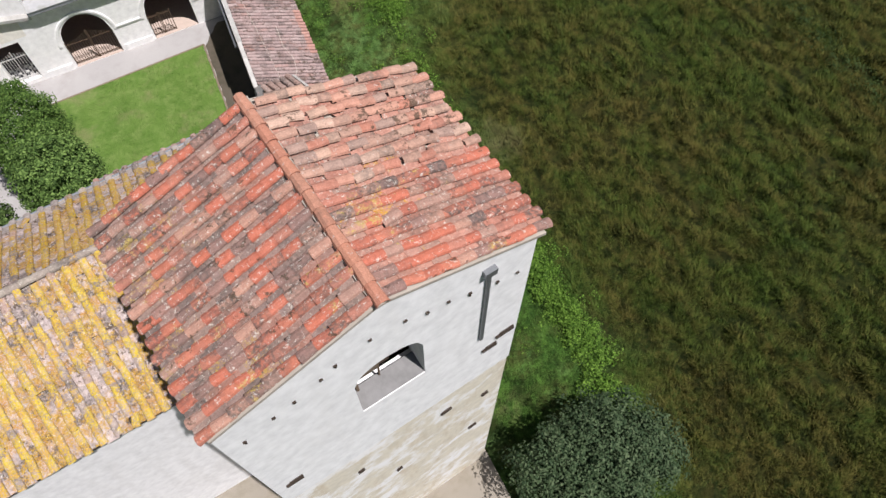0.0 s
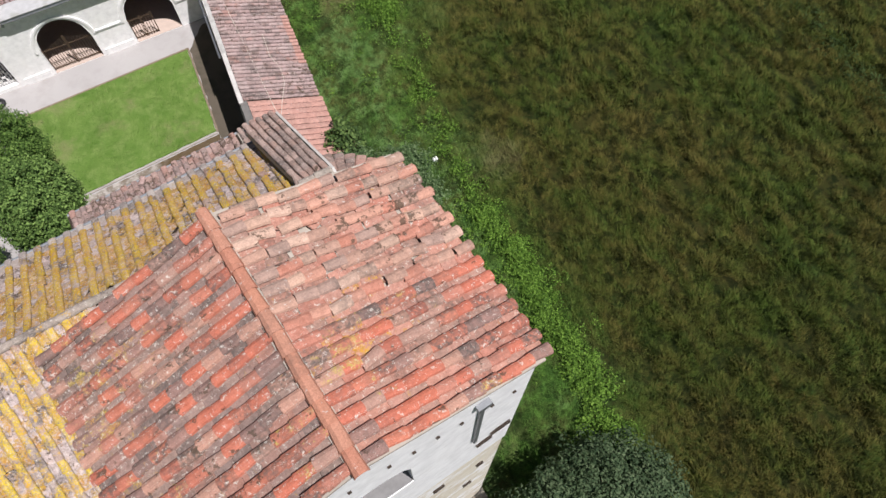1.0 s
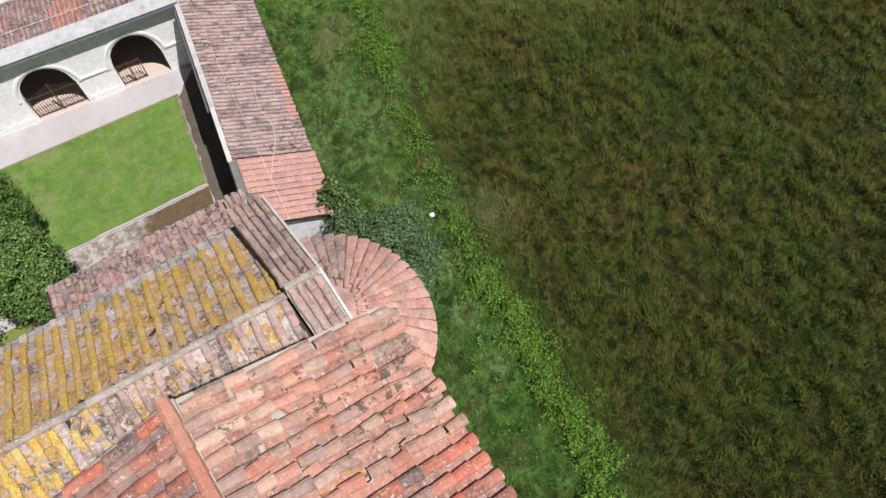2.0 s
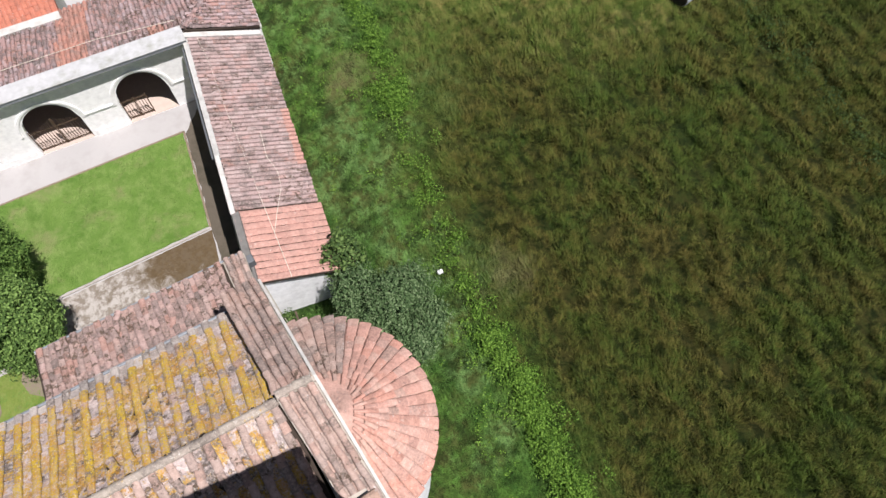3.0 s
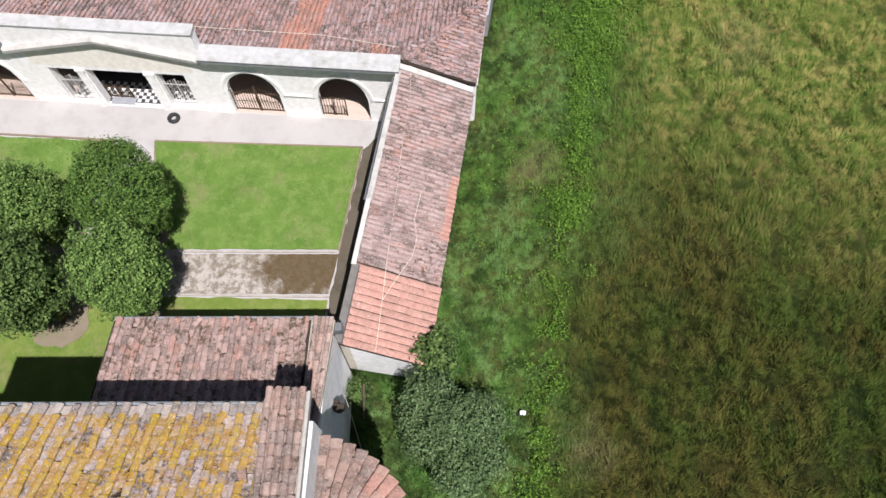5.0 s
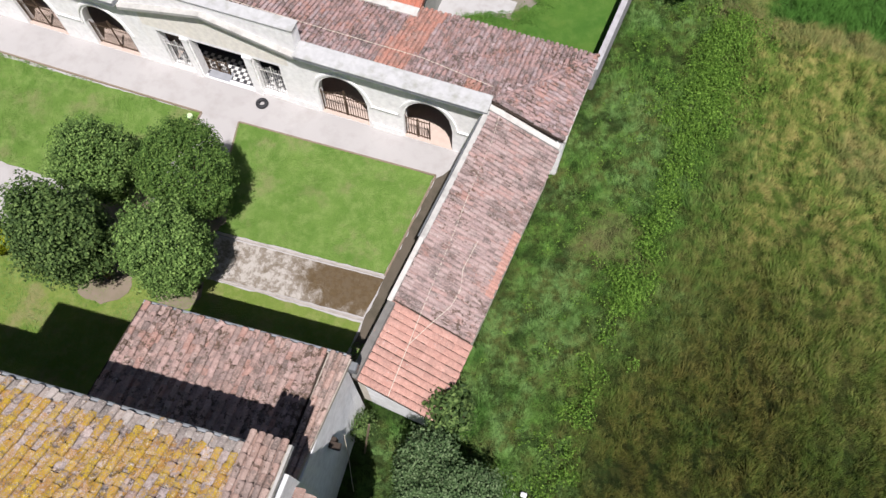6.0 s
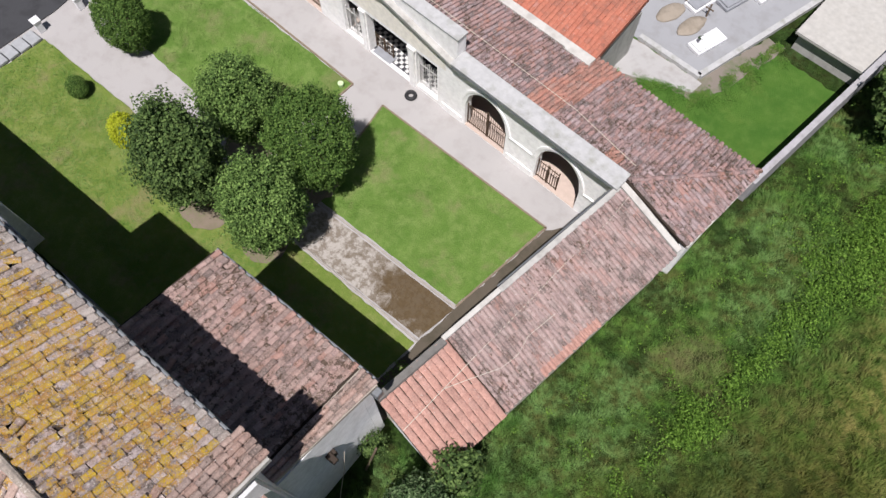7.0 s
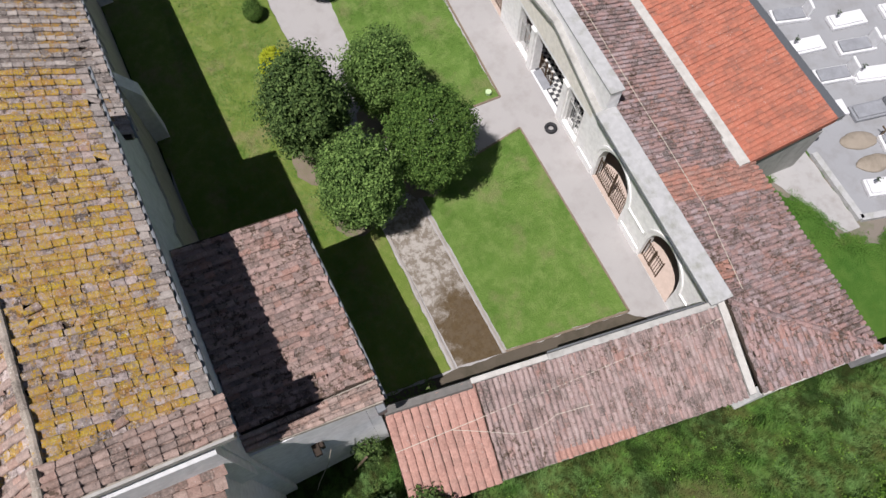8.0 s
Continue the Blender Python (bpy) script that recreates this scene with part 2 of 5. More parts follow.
def meadow_zones(m):
    """Where the meadow is lush (by the buildings) and where it is pale: straw, with uneven daylight put into the
    colour.
    """
    xyz = m.add("ShaderNodeSeparateXYZ")
    m.link(m.pos, xyz.inputs[0])
    wander = m.math("MULTIPLY", m.noise(0.12, 4, 0.6), 9.0)
    drift = m.math("MULTIPLY", m.step(xyz.outputs[1], 20.0, 36.0), 4.0)
    lush = m.step(m.math("SUBTRACT", m.math("ADD", xyz.outputs[0], wander), drift), 20.5, 17.0)
    far = m.math("MULTIPLY", m.step(xyz.outputs[0], 17.0, 28.0), -1.0)
    # Brighter towards the north: the field's cloud shade and sun are painted by this mask.
    pale = m.step(m.math("SUBTRACT", m.math("ADD", xyz.outputs[1], m.math("MULTIPLY", wander, 2.2)), far), 34.5, 46.5)
    rag = m.math("MULTIPLY", m.math("SUBTRACT", m.noise(0.9, 5, 0.7), 0.5), 2.4)
    yy, xx = m.math("ADD", xyz.outputs[1], rag), m.math("ADD", xyz.outputs[0], rag)
    crop = m.math("MULTIPLY", m.step(yy, 45.9, 46.4), m.step(xx, 17.8, 18.8))
    track = m.math("MULTIPLY", m.math("MULTIPLY", m.step(yy, 44.4, 45.0), m.step(yy, 47.0, 46.2)), m.step(xx, 15.6, 16.6))
    bare = track
    for x, y, r in ((23.6, 38.7, 1.9), (13.3, 31.2, 1.5), (16.6, 46.2, 1.3), (15.5, 18.2, 1.1), (9.4, 6.4, 1.0)):
        d = m.add("ShaderNodeVectorMath")
        d.operation = "DISTANCE"
        m.link(m.pos, d.inputs[0])
        d.inputs[1].default_value = (x, y, 1.5)
        bare = m.math("MAXIMUM", bare, m.step(m.math("ADD", d.outputs["Value"], m.math("MULTIPLY", rag, 2.0)), r * 1.3, r * 0.2))
    return lush, pale, crop, bare


def meadow_colour(m, r):
    """Green and straw in clumps, lush by the buildings, paler to the north, a crop and a bare track."""
    lush, pale, crop, bare = meadow_zones(m)
    green = m.mix(r, (0.042, 0.074, 0.011), (0.098, 0.140, 0.025))
    straw = m.mix(r, (0.080, 0.070, 0.015), (0.162, 0.140, 0.038))
    big = m.math("ADD", m.math("ADD", m.math("MULTIPLY", m.noise(0.10, 4, 0.6), 0.7), m.math("MULTIPLY", m.noise(0.9, 5, 0.7, (1.0, 0.5, 1.0), 0.8), 0.9)), m.math("MULTIPLY", m.rand2(r), 0.12))
    col = m.mix(m.step(big, 0.70, 0.98), green, straw)
    lush_tuft = m.math("MULTIPLY", m.step(m.noise(0.55, 5, 0.7), 0.52, 0.62), m.step(m.noise(4.0, 4, 0.7), 0.45, 0.58))
    col = m.mix(m.math("MULTIPLY", lush_tuft, 0.7), col, (0.040, 0.086, 0.018))
    # Near-black noise patches: the dark gaps between clumps, put into the colour.
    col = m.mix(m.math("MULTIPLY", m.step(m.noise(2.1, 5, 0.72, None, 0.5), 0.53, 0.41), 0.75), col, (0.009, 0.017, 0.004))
    col = m.mix(m.math("MULTIPLY", pale, 0.85), col, m.mix(m.step(m.noise(2.0, 5, 0.7), 0.43, 0.58), (0.125, 0.200, 0.036), m.mix(m.step(m.noise(0.5, 5, 0.7), 0.42, 0.62), (0.265, 0.300, 0.074), (0.420, 0.375, 0.125))))
    herb = m.mix(m.step(m.noise(0.55, 5, 0.65), 0.42, 0.60), (0.042, 0.108, 0.018), (0.094, 0.110, 0.030))
    herb = m.mix(m.step(m.noise(1.9, 5, 0.7), 0.42, 0.60), herb, m.mix(m.step(m.noise(0.28, 4, 0.6), 0.45, 0.58), (0.095, 0.200, 0.034), (0.150, 0.272, 0.080)))
    # Likewise dark gaps, by noise, within the lush growth.
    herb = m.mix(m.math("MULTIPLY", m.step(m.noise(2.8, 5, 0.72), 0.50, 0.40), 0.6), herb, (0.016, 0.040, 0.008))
    col = m.mix(m.math("MULTIPLY", lush, 0.92), col, herb)
    col = m.mix(m.math("MULTIPLY", bare, 0.45), col, m.mix(r, (0.17, 0.145, 0.065), (0.28, 0.235, 0.12)))
    col = m.mix(crop, col, m.mix(r, (0.045, 0.125, 0.018), (0.070, 0.170, 0.028)))
    return col


def ground_material():
    """Meadow soil and thatch: green and straw patches of several sizes, mixed half with near-black."""
    m = Mat("meadow_ground", 0.95)
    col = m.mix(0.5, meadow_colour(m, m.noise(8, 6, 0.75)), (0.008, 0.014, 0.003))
    m.bump(m.noise(7, 8, 0.8), 1.0, 0.3)
    return m.out(col)


def lawn_material(name, a, b, pale, bare, grain=0.5, bumpy=True):
    """Mown grass: mottled at two scales, with yellowed and worn patches."""
    m = Mat(name, 0.9)
    col = m.mix(m.step(m.noise(0.6, 4), 0.35, 0.68), a, b)
    col = m.mix(m.math("MULTIPLY", m.step(m.noise(1.5, 5, 0.7), 0.46, 0.64), 0.7), col, pale)
    col = m.mix(m.math("MULTIPLY", m.step(m.noise(0.42, 5, 0.7), 0.53, 0.66), 0.6), col, bare)
    col = m.mix(m.math("MULTIPLY", m.step(m.noise(28, 6, 0.8), 0.42, 0.7), grain), col, tuple(0.55 * v for v in a))
    if bumpy:
        m.bump(m.noise(35, 6, 0.8), 0.8, 0.05)
    return m.out(col)


def gravel_material(name, a, b, stain):
    m = Mat(name, 0.95)
    col = m.mix(m.noise(90, 5, 0.8), a, b)
    col = m.mix(m.math("MULTIPLY", m.step(m.noise(0.9, 6, 0.65), 0.48, 0.7), 0.6), col, stain)
    m.bump(m.noise(70, 4, 0.8), 0.4, 0.02)
    return m.out(col)


def path_material():
    """Pale concrete, worn and mottled, under brown moss that thickens towards the wing."""
    m = Mat("mossy_concrete", 0.95)
    xyz = m.add("ShaderNodeSeparateXYZ")
    m.link(m.pos, xyz.inputs[0])
    col = m.mix(m.noise(60, 5, 0.8), (0.30, 0.275, 0.245), (0.44, 0.41, 0.37))
    col = m.mix(m.math("MULTIPLY", m.step(m.noise(2.6, 6, 0.75), 0.44, 0.56), 0.8), col, (0.15, 0.12, 0.088))
    thick = m.math("ADD", m.noise(1.1, 6, 0.72, None, 0.6), m.math("MULTIPLY", m.step(xyz.outputs[0], 0.0, 2.2), 0.36))
    thick = m.math("SUBTRACT", thick, m.math("MULTIPLY", m.step(xyz.outputs[1], 25.3, 24.5), 0.18))
    col = m.mix(m.math("MULTIPLY", m.step(thick, 0.50, 0.74), 0.92), col, m.mix(m.noise(6, 5, 0.7), (0.058, 0.038, 0.018), (0.115, 0.078, 0.036)))
    m.bump(m.noise(30, 5, 0.8), 0.5, 0.02)
    return m.out(col)


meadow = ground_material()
LAWN = ((0.102, 0.190, 0.034), (0.148, 0.240, 0.052), (0.200, 0.280, 0.080), (0.23, 0.225, 0.105))
lawn_mat = lawn_material("mown_lawn", *LAWN)
worn_lawn = lawn_material("worn_lawn", (0.132, 0.195, 0.036), (0.180, 0.235, 0.052), (0.235, 0.265, 0.085), (0.27, 0.215, 0.115))
lush_lawn = lawn_material("lush_lawn", (0.055, 0.135, 0.020), (0.080, 0.165, 0.026), (0.100, 0.185, 0.035), (0.10, 0.17, 0.03))
gravel = gravel_material("pale_gravel", (0.33, 0.315, 0.305), (0.43, 0.412, 0.402), (0.29, 0.272, 0.255))
mossy = path_material()
cem_gravel = gravel_material("cemetery_gravel", (0.27, 0.275, 0.285), (0.35, 0.355, 0.365), (0.23, 0.225, 0.22))
dirt_mat = gravel_material("dirt_margin", (0.17, 0.145, 0.12), (0.25, 0.22, 0.185), (0.06, 0.12, 0.025))
mound_earth = gravel_material("mound_earth", (0.22, 0.185, 0.14), (0.40, 0.35, 0.29), (0.16, 0.135, 0.095))
apron_mat = gravel_material("concrete_apron", (0.36, 0.35, 0.34), (0.44, 0.43, 0.42), (0.24, 0.22, 0.19))


def leaf_material(name, a, b, c):
    m = Mat(name, 0.75)
    m.b.inputs["Specular IOR Level"].default_value = 0.25
    col = m.ramp(m.rand(), [(0.0, a), (0.5, b), (1.0, c)])
    m.b.inputs["Subsurface Weight"].default_value = 0.0
    tr = m.add("ShaderNodeBsdfTranslucent")
    mx = m.add("ShaderNodeMixShader")
    mx.inputs[0].default_value = 0.22
    out = m.t.nodes["Material Output"]
    m.link(col, tr.inputs[0])
    m.link(m.b.outputs[0], mx.inputs[1])
    m.link(tr.outputs[0], mx.inputs[2])
    m.link(mx.outputs[0], out.inputs[0])
    return m.out(col)


laurel = leaf_material("laurel_leaves", (0.042, 0.082, 0.018), (0.100, 0.178, 0.040), (0.230, 0.350, 0.092))
yew = leaf_material("yew_needles", (0.036, 0.078, 0.014), (0.075, 0.145, 0.026), (0.160, 0.260, 0.055))
golden = leaf_material("golden_leaves", (0.30, 0.36, 0.012), (0.40, 0.45, 0.018), (0.48, 0.50, 0.04))
olive = leaf_material("grey_green_leaves", (0.036, 0.072, 0.024), (0.085, 0.145, 0.052), (0.190, 0.260, 0.125))
elder = leaf_material("elder_leaves", (0.030, 0.058, 0.024), (0.060, 0.098, 0.042), (0.115, 0.158, 0.078))
bramble_mat = leaf_material("bramble_leaves", (0.038, 0.090, 0.010), (0.098, 0.195, 0.020), (0.200, 0.345, 0.052))
margin_leaf = leaf_material("margin_leaves", (0.020, 0.042, 0.010), (0.038, 0.070, 0.015), (0.065, 0.100, 0.024))
# The palest tones here put the leaves' highlights into the colour.
dark_leaf = leaf_material("dark_leaves", (0.028, 0.055, 0.014), (0.065, 0.115, 0.028), (0.165, 0.245, 0.070))


def grass_material():
    m = Mat("meadow_grass", 0.8)
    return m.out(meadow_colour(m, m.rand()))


grass_mat = grass_material()
lush_blade = lawn_material("lush_blades", (0.055, 0.135, 0.020), (0.080, 0.165, 0.026), (0.100, 0.185, 0.035), (0.14, 0.16, 0.05), 0.3, False)
lawn_blade = lawn_material("lawn_blades", *LAWN, 0.3, False)


# ---- building blocks ----
class Frame:
    """A thing: an Empty at its base. Its parts are given in plan coordinates of the frame m."""

    def __init__(self, name, m, base, label, category, group="", kind=""):
        self.base = Vector(base)
        self.ob = new(name)
        self.ob.empty_display_size = 0.2
        self.ob.matrix_world = m @ Matrix.Translation(self.base)
        tagged(self.ob, label, category, group, kind)


def mesh_of(bm, mat, smooth=False):
    me = bpy.data.meshes.new("m")
    bmesh.ops.recalc_face_normals(bm, faces=bm.faces)
    bm.to_mesh(me)
    bm.free()
    me.materials.append(mat)
    if smooth:
        me.polygons.foreach_set("use_smooth", [True] * len(me.polygons))
    return me


def part(name, bm, mat, parent, label="", base=None, smooth=False):
    """One mesh object under a thing (Frame) or under a part (object)."""
    if isinstance(parent, Frame):
        base, holder = parent.base, parent.ob
    else:
        holder = parent
        base = Vector(base) if base is not None else Vector(holder["base"])
    bmesh.ops.translate(bm, vec=-base, verts=bm.verts)
    ob = new(name, mesh_of(bm, mat, smooth))
    ob.parent = holder
    ob["base"] = tuple(base)
    return tagged(ob, label)


def single(name, bm, mat, label, category, group="", kind="", m=Matrix(), base=(0, 0, 0), smooth=False):
    base = Vector(base)
    bmesh.ops.translate(bm, vec=-base, verts=bm.verts)
    ob = new(name, mesh_of(bm, mat, smooth))
    ob.matrix_world = m @ Matrix.Translation(base)
    return tagged(ob, label, category, group, kind)


def box(bm, x0, x1, y0, y1, z0, z1, bevel=0.0):
    r = bmesh.ops.create_cube(bm, size=1, matrix=Matrix.LocRotScale(((x0 + x1) / 2, (y0 + y1) / 2, (z0 + z1) / 2), None, (x1 - x0, y1 - y0, z1 - z0)))
    if bevel:
        es = list({e for v in r["verts"] for e in v.link_edges})
        bmesh.ops.bevel(bm, geom=es, offset=bevel, segments=1, affect="EDGES")
    return bm


def boxes(*rows, bevel=0.0):
    bm = bmesh.new()
    for row in rows:
        box(bm, *row, bevel=bevel)
    return bm


def hexa(bm, low, high):
    """A solid between two rings of corners of the same number."""
    a, b = [bm.verts.new(p) for p in low], [bm.verts.new(p) for p in high]
    n = len(a)
    bm.faces.new(a[::-1]), bm.faces.new(b)
    for i in range(n):
        bm.faces.new((a[i], a[(i + 1) % n], b[(i + 1) % n], b[i]))
    return bm


def extrude_y(quads, y0, y1):
    """Flat pieces in x and z, welded into one sheet and given depth."""
    bm = bmesh.new()
    for q in quads:
        bm.faces.new([bm.verts.new((x, y0, z)) for x, z in q])
    bmesh.ops.remove_doubles(bm, verts=bm.verts, dist=1e-4)
    r = bmesh.ops.extrude_face_region(bm, geom=bm.faces[:])
    bmesh.ops.translate(bm, vec=(0, y1 - y0, 0), verts=[v for v in r["geom"] if isinstance(v, bmesh.types.BMVert)])
    return bm


def tube(bm, pts, radius, sides=6):
    pts = [Vector(p) for p in pts]
    rings = []
    for i, p in enumerate(pts):
        d = (pts[min(i + 1, len(pts) - 1)] - pts[max(i - 1, 0)]).normalized()
        q = d.to_track_quat("Z", "Y").to_matrix()
        r = radius[i] if isinstance(radius, (list, tuple)) else radius
        rings.append([bm.verts.new(p + q @ Vector((r * math.cos(a), r * math.sin(a), 0))) for a in [2 * math.pi * k / sides for k in range(sides)]])
    for a, b in zip(rings, rings[1:]):
        for k in range(sides):
            bm.faces.new((a[k], a[(k + 1) % sides], b[(k + 1) % sides], b[k]))
    bm.faces.new(rings[0][::-1]), bm.faces.new(rings[-1])
    return bm


def joined(name, verts, faces, mats, mat, holder, kind="stuff", label=""):
    """Many placed copies of one small form as one mesh. mats: an array of 4 x 4 matrices."""
    v = np.c_[np.array(verts), np.ones(len(verts))]
    allv = np.einsum("nij,kj->nki", np.array(mats), v)[..., :3].reshape(-1, 3)
    f = np.array(faces)
    allf = (f[None] + (np.arange(len(mats)) * len(verts))[:, None, None]).reshape(-1, f.shape[1])
    me = bpy.data.meshes.new(name)
    me.vertices.add(len(allv))
    me.vertices.foreach_set("co", allv.astype(np.float32).ravel())
    k = f.shape[1]
    me.loops.add(len(allf) * k)
    me.loops.foreach_set("vertex_index", allf.astype(np.int32).ravel())
    me.polygons.add(len(allf))
    me.polygons.foreach_set("loop_start", np.arange(0, len(allf) * k, k, dtype=np.int32))
    me.polygons.foreach_set("use_smooth", [False] * len(allf))
    me.update(calc_edges=True)
    me.validate()
    me.materials.append(mat)
    ob = new(name, me)
    ob.parent = holder
    return tagged(ob, label, kind=kind)


def tile_form(w_low, w_high, length, rise, thick=0.016, n=5, up=True):
    """A half-round tile along +y, its wide end at y = 0 (down the slope), with a visible lip."""
    vs, fs = [], []
    for y, w, lift in ((0, w_low, 0.018), (length, w_high, 0.0)):
        for i in range(n + 1):
            a = math.pi * i / n
            vs.append((math.cos(a) * w / 2, y, (math.sin(a) * rise * (w / w_low) + lift) if up else (-math.sin(a) * rise + rise)))
    for i in range(n + 1):
        a = math.pi * i / n
        w = w_low - 2 * thick
        vs.append((math.cos(a) * w / 2, 0.001, (math.sin(a) * (rise - thick) + 0.018) if up else (-math.sin(a) * (rise - thick) + rise)))
    for i in range(n):
        fs.append((i, i + 1, n + 2 + i, n + 1 + i))
        fs.append((i, 2 * n + 2 + i, 2 * n + 3 + i, i + 1))
    return vs, fs


COVER = tile_form(0.190, 0.155, 0.42, 0.072)
PAN = tile_form(0.190, 0.190, 0.42, 0.060, n=3, up=False)
WIDE_PAN = tile_form(0.34, 0.33, 0.42, 0.050, n=3, up=False)
BROAD_COVER = tile_form(0.235, 0.195, 0.42, 0.062)
TOWER_COVER = tile_form(0.215, 0.180, 0.42, 0.072)
TOWER_PAN = tile_form(0.25, 0.24, 0.42, 0.055, n=3, up=False)
RIDGE = tile_form(0.25, 0.21, 0.46, 0.11)
FLAT_COVER = tile_form(0.285, 0.280, 0.42, 0.042, n=4)


def form_mesh(name, form, mat):
    me = bpy.data.meshes.new(name)
    me.from_pydata(form[0], [], form[1])
    me.materials.append(mat)
    return me


def slab_between(a, b, c, d, thick):
    """A sloping slab with the four upper corners given."""
    bm = bmesh.new()
    up = [Vector(p) for p in (a, b, c, d)]
    hexa(bm, [p - Vector((0, 0, thick)) for p in up], up)
    return bm


def lay_tiles(roof, base, eave_a, eave_b, top_a, top_b, mat, pitch=0.235, course=0.34, near=None, rng=None, jitter=1.0, lift=0.03, keep=None, most=300, cover=COVER, pans=True, pan_mat=None, pan=PAN):
    """Rows of cover tiles over pans on a four-sided slope. near: a point of the plan; the tiles round it are parts of their own."""
    rng = rng or random.Random(3)
    ea, eb, ta, tb = (Vector(p) for p in (eave_a, eave_b, top_a, top_b))
    base = Vector(base)
    n_rows = max(2, round((eb - ea).length / pitch))
    normal = (eb - ea).cross(ta - ea).normalized()
    normal = normal if normal.z > 0 else -normal
    covers, panm = [], []
    for i in range(n_rows):
        f = (i + 0.5) / n_rows
        lo, hi = ea.lerp(eb, f), ta.lerp(tb, f)
        d = (hi - lo)
        slope = d.normalized()
        n_c = max(1, round(d.length / course))
        side = slope.cross(normal).normalized()
        wob = rng.uniform(-0.012, 0.012) * jitter
        for j in range(n_c):
            p = lo + d * (j / n_c)
            if keep and not keep(p):
                continue
            for is_pan in (False, True):
                if is_pan and not pans:
                    continue
                q = p + normal * (lift + (0.045 if not is_pan else -0.01))
                s = side * (wob + rng.uniform(-0.010, 0.010) * jitter)
                if is_pan:
                    half = (eb - ea) / n_rows / 2
                    q = q + half * (1 if i < n_rows - 1 else 0)
                    if i == n_rows - 1:
                        continue
                q = q + s - slope * (0.04 - rng.uniform(-0.025, 0.025) * jitter)
                twist = rng.gauss(0, 0.028) * jitter
                if rng.random() < 0.02 * jitter:
                    twist *= 5
                tip = rng.gauss(0, 0.012) * jitter
                y = (slope * math.cos(twist) + side * math.sin(twist) + normal * tip).normalized()
                x = y.cross(normal).normalized()
                z = x.cross(y)
                mtx = Matrix(((x.x, y.x, z.x, q.x - base.x), (x.y, y.y, z.y, q.y - base.y), (x.z, y.z, z.z, q.z - base.z), (0, 0, 0, 1)))
                k = rng.uniform(0.95, 1.06)
                mtx = mtx @ Matrix.Diagonal((k, rng.uniform(0.97 - 0.09 * max(0.0, jitter - 1.0), 1.05), k, 1))
                (panm if is_pan else covers).append(((q - Vector(near)).length if near else 0, mtx))
    covers.sort(key=lambda r: r[0])
    own = covers[:most] if near else []
    rest = covers[len(own):]
    if own:
        me = form_mesh("roof_tile", cover, mat)
        for _, mtx in own:
            ob = new("roof_tile", me)
            ob.parent = roof
            ob.matrix_basis = mtx
    if rest:
        joined("tile_field", *cover, [m for _, m in rest], mat, roof)
    if panm:
        joined("pan_tiles", *pan, [m for _, m in panm], pan_mat or mat, roof)


def ridge_tiles(roof, base, a, b, mat, lift=0.07, rng=None, form=RIDGE):
    a, b, base = Vector(a), Vector(b), Vector(base)
    rng = rng or random.Random(5)
    d = b - a
    n = max(1, round(d.length / 0.38))
    y = d.normalized()
    x = y.cross(Vector((0, 0, 1))).normalized()
    z = x.cross(y)
    me = form_mesh("ridge_tile", form, mat)
    for i in range(n):
        q = a + d * (i / n) + Vector((0, 0, lift + rng.uniform(-0.008, 0.008))) - base
        ob = new("ridge_tile", me)
        ob.parent = roof
        ob.matrix_basis = Matrix(((x.x, y.x, z.x, q.x), (x.y, y.y, z.y, q.y), (x.z, y.z, z.z, q.z), (0, 0, 0, 1))) @ pose(0, 0, 0, 0, 0, rng.gauss(0, 1.2))


CH = pose(0, 0, 0, 0, 0, 3.7) @ pose(3, 16, 0, 0, 0, 0.6) @ pose(-3, -16, 0)  # the church stands turned against the courtyard
TW = pose(4.556, 4.779, 0, 0, 0, 6.6) @ pose(-5.33, -5.2, 0)  # so does the tower, a little more
OPEN = Matrix()


# ---- ground ----
def ground_height(x, y):
    def s(v, lo, hi):
        k = min(1, max(0, (v - lo) / (hi - lo)))
        return k * k * (3 - 2 * k)
    edge = 7.6 + max(0.0, y - 20.0) * 0.1
    h = 1.05 * s(x, edge, edge + 4.5) + 0.8 * s(x, 13, 26)
    if y > 40.5:
        h *= s(x, 10.0, 13.0) if x < 13 else 1
    h += 0.10 * noise.noise((x * 0.35, y * 0.35, 0)) * s(x, edge + 1, edge + 6)
    return h - 0.02


def axis_lines(lo, hi, step, far):
    fine = [lo + step * i for i in range(int((hi - lo) / step) + 1)]
    a, b, k = [], [], step
    p, q = fine[0], fine[-1]
    while p > -far:
        k *= 1.5
        p -= k
        q += k
        a.append(p)
        b.append(q)
    return a[::-1] + fine + b


def build_ground():
    xs, ys = axis_lines(-30, 48, 0.6, 1500), axis_lines(-14, 80, 0.6, 1500)
    verts = [(x, y, ground_height(x, y)) for y in ys for x in xs]
    n = len(xs)
    faces = [(j * n + i, j * n + i + 1, (j + 1) * n + i + 1, (j + 1) * n + i) for j in range(len(ys) - 1) for i in range(n - 1)]
    me = bpy.data.meshes.new("ground")
    me.from_pydata(verts, [], faces)
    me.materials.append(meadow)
    me.polygons.foreach_set("use_smooth", [True] * len(me.polygons))
    tagged(new("ground", me), "rough meadow ground with green and straw-coloured grass", "ground", kind="structure")


build_ground()


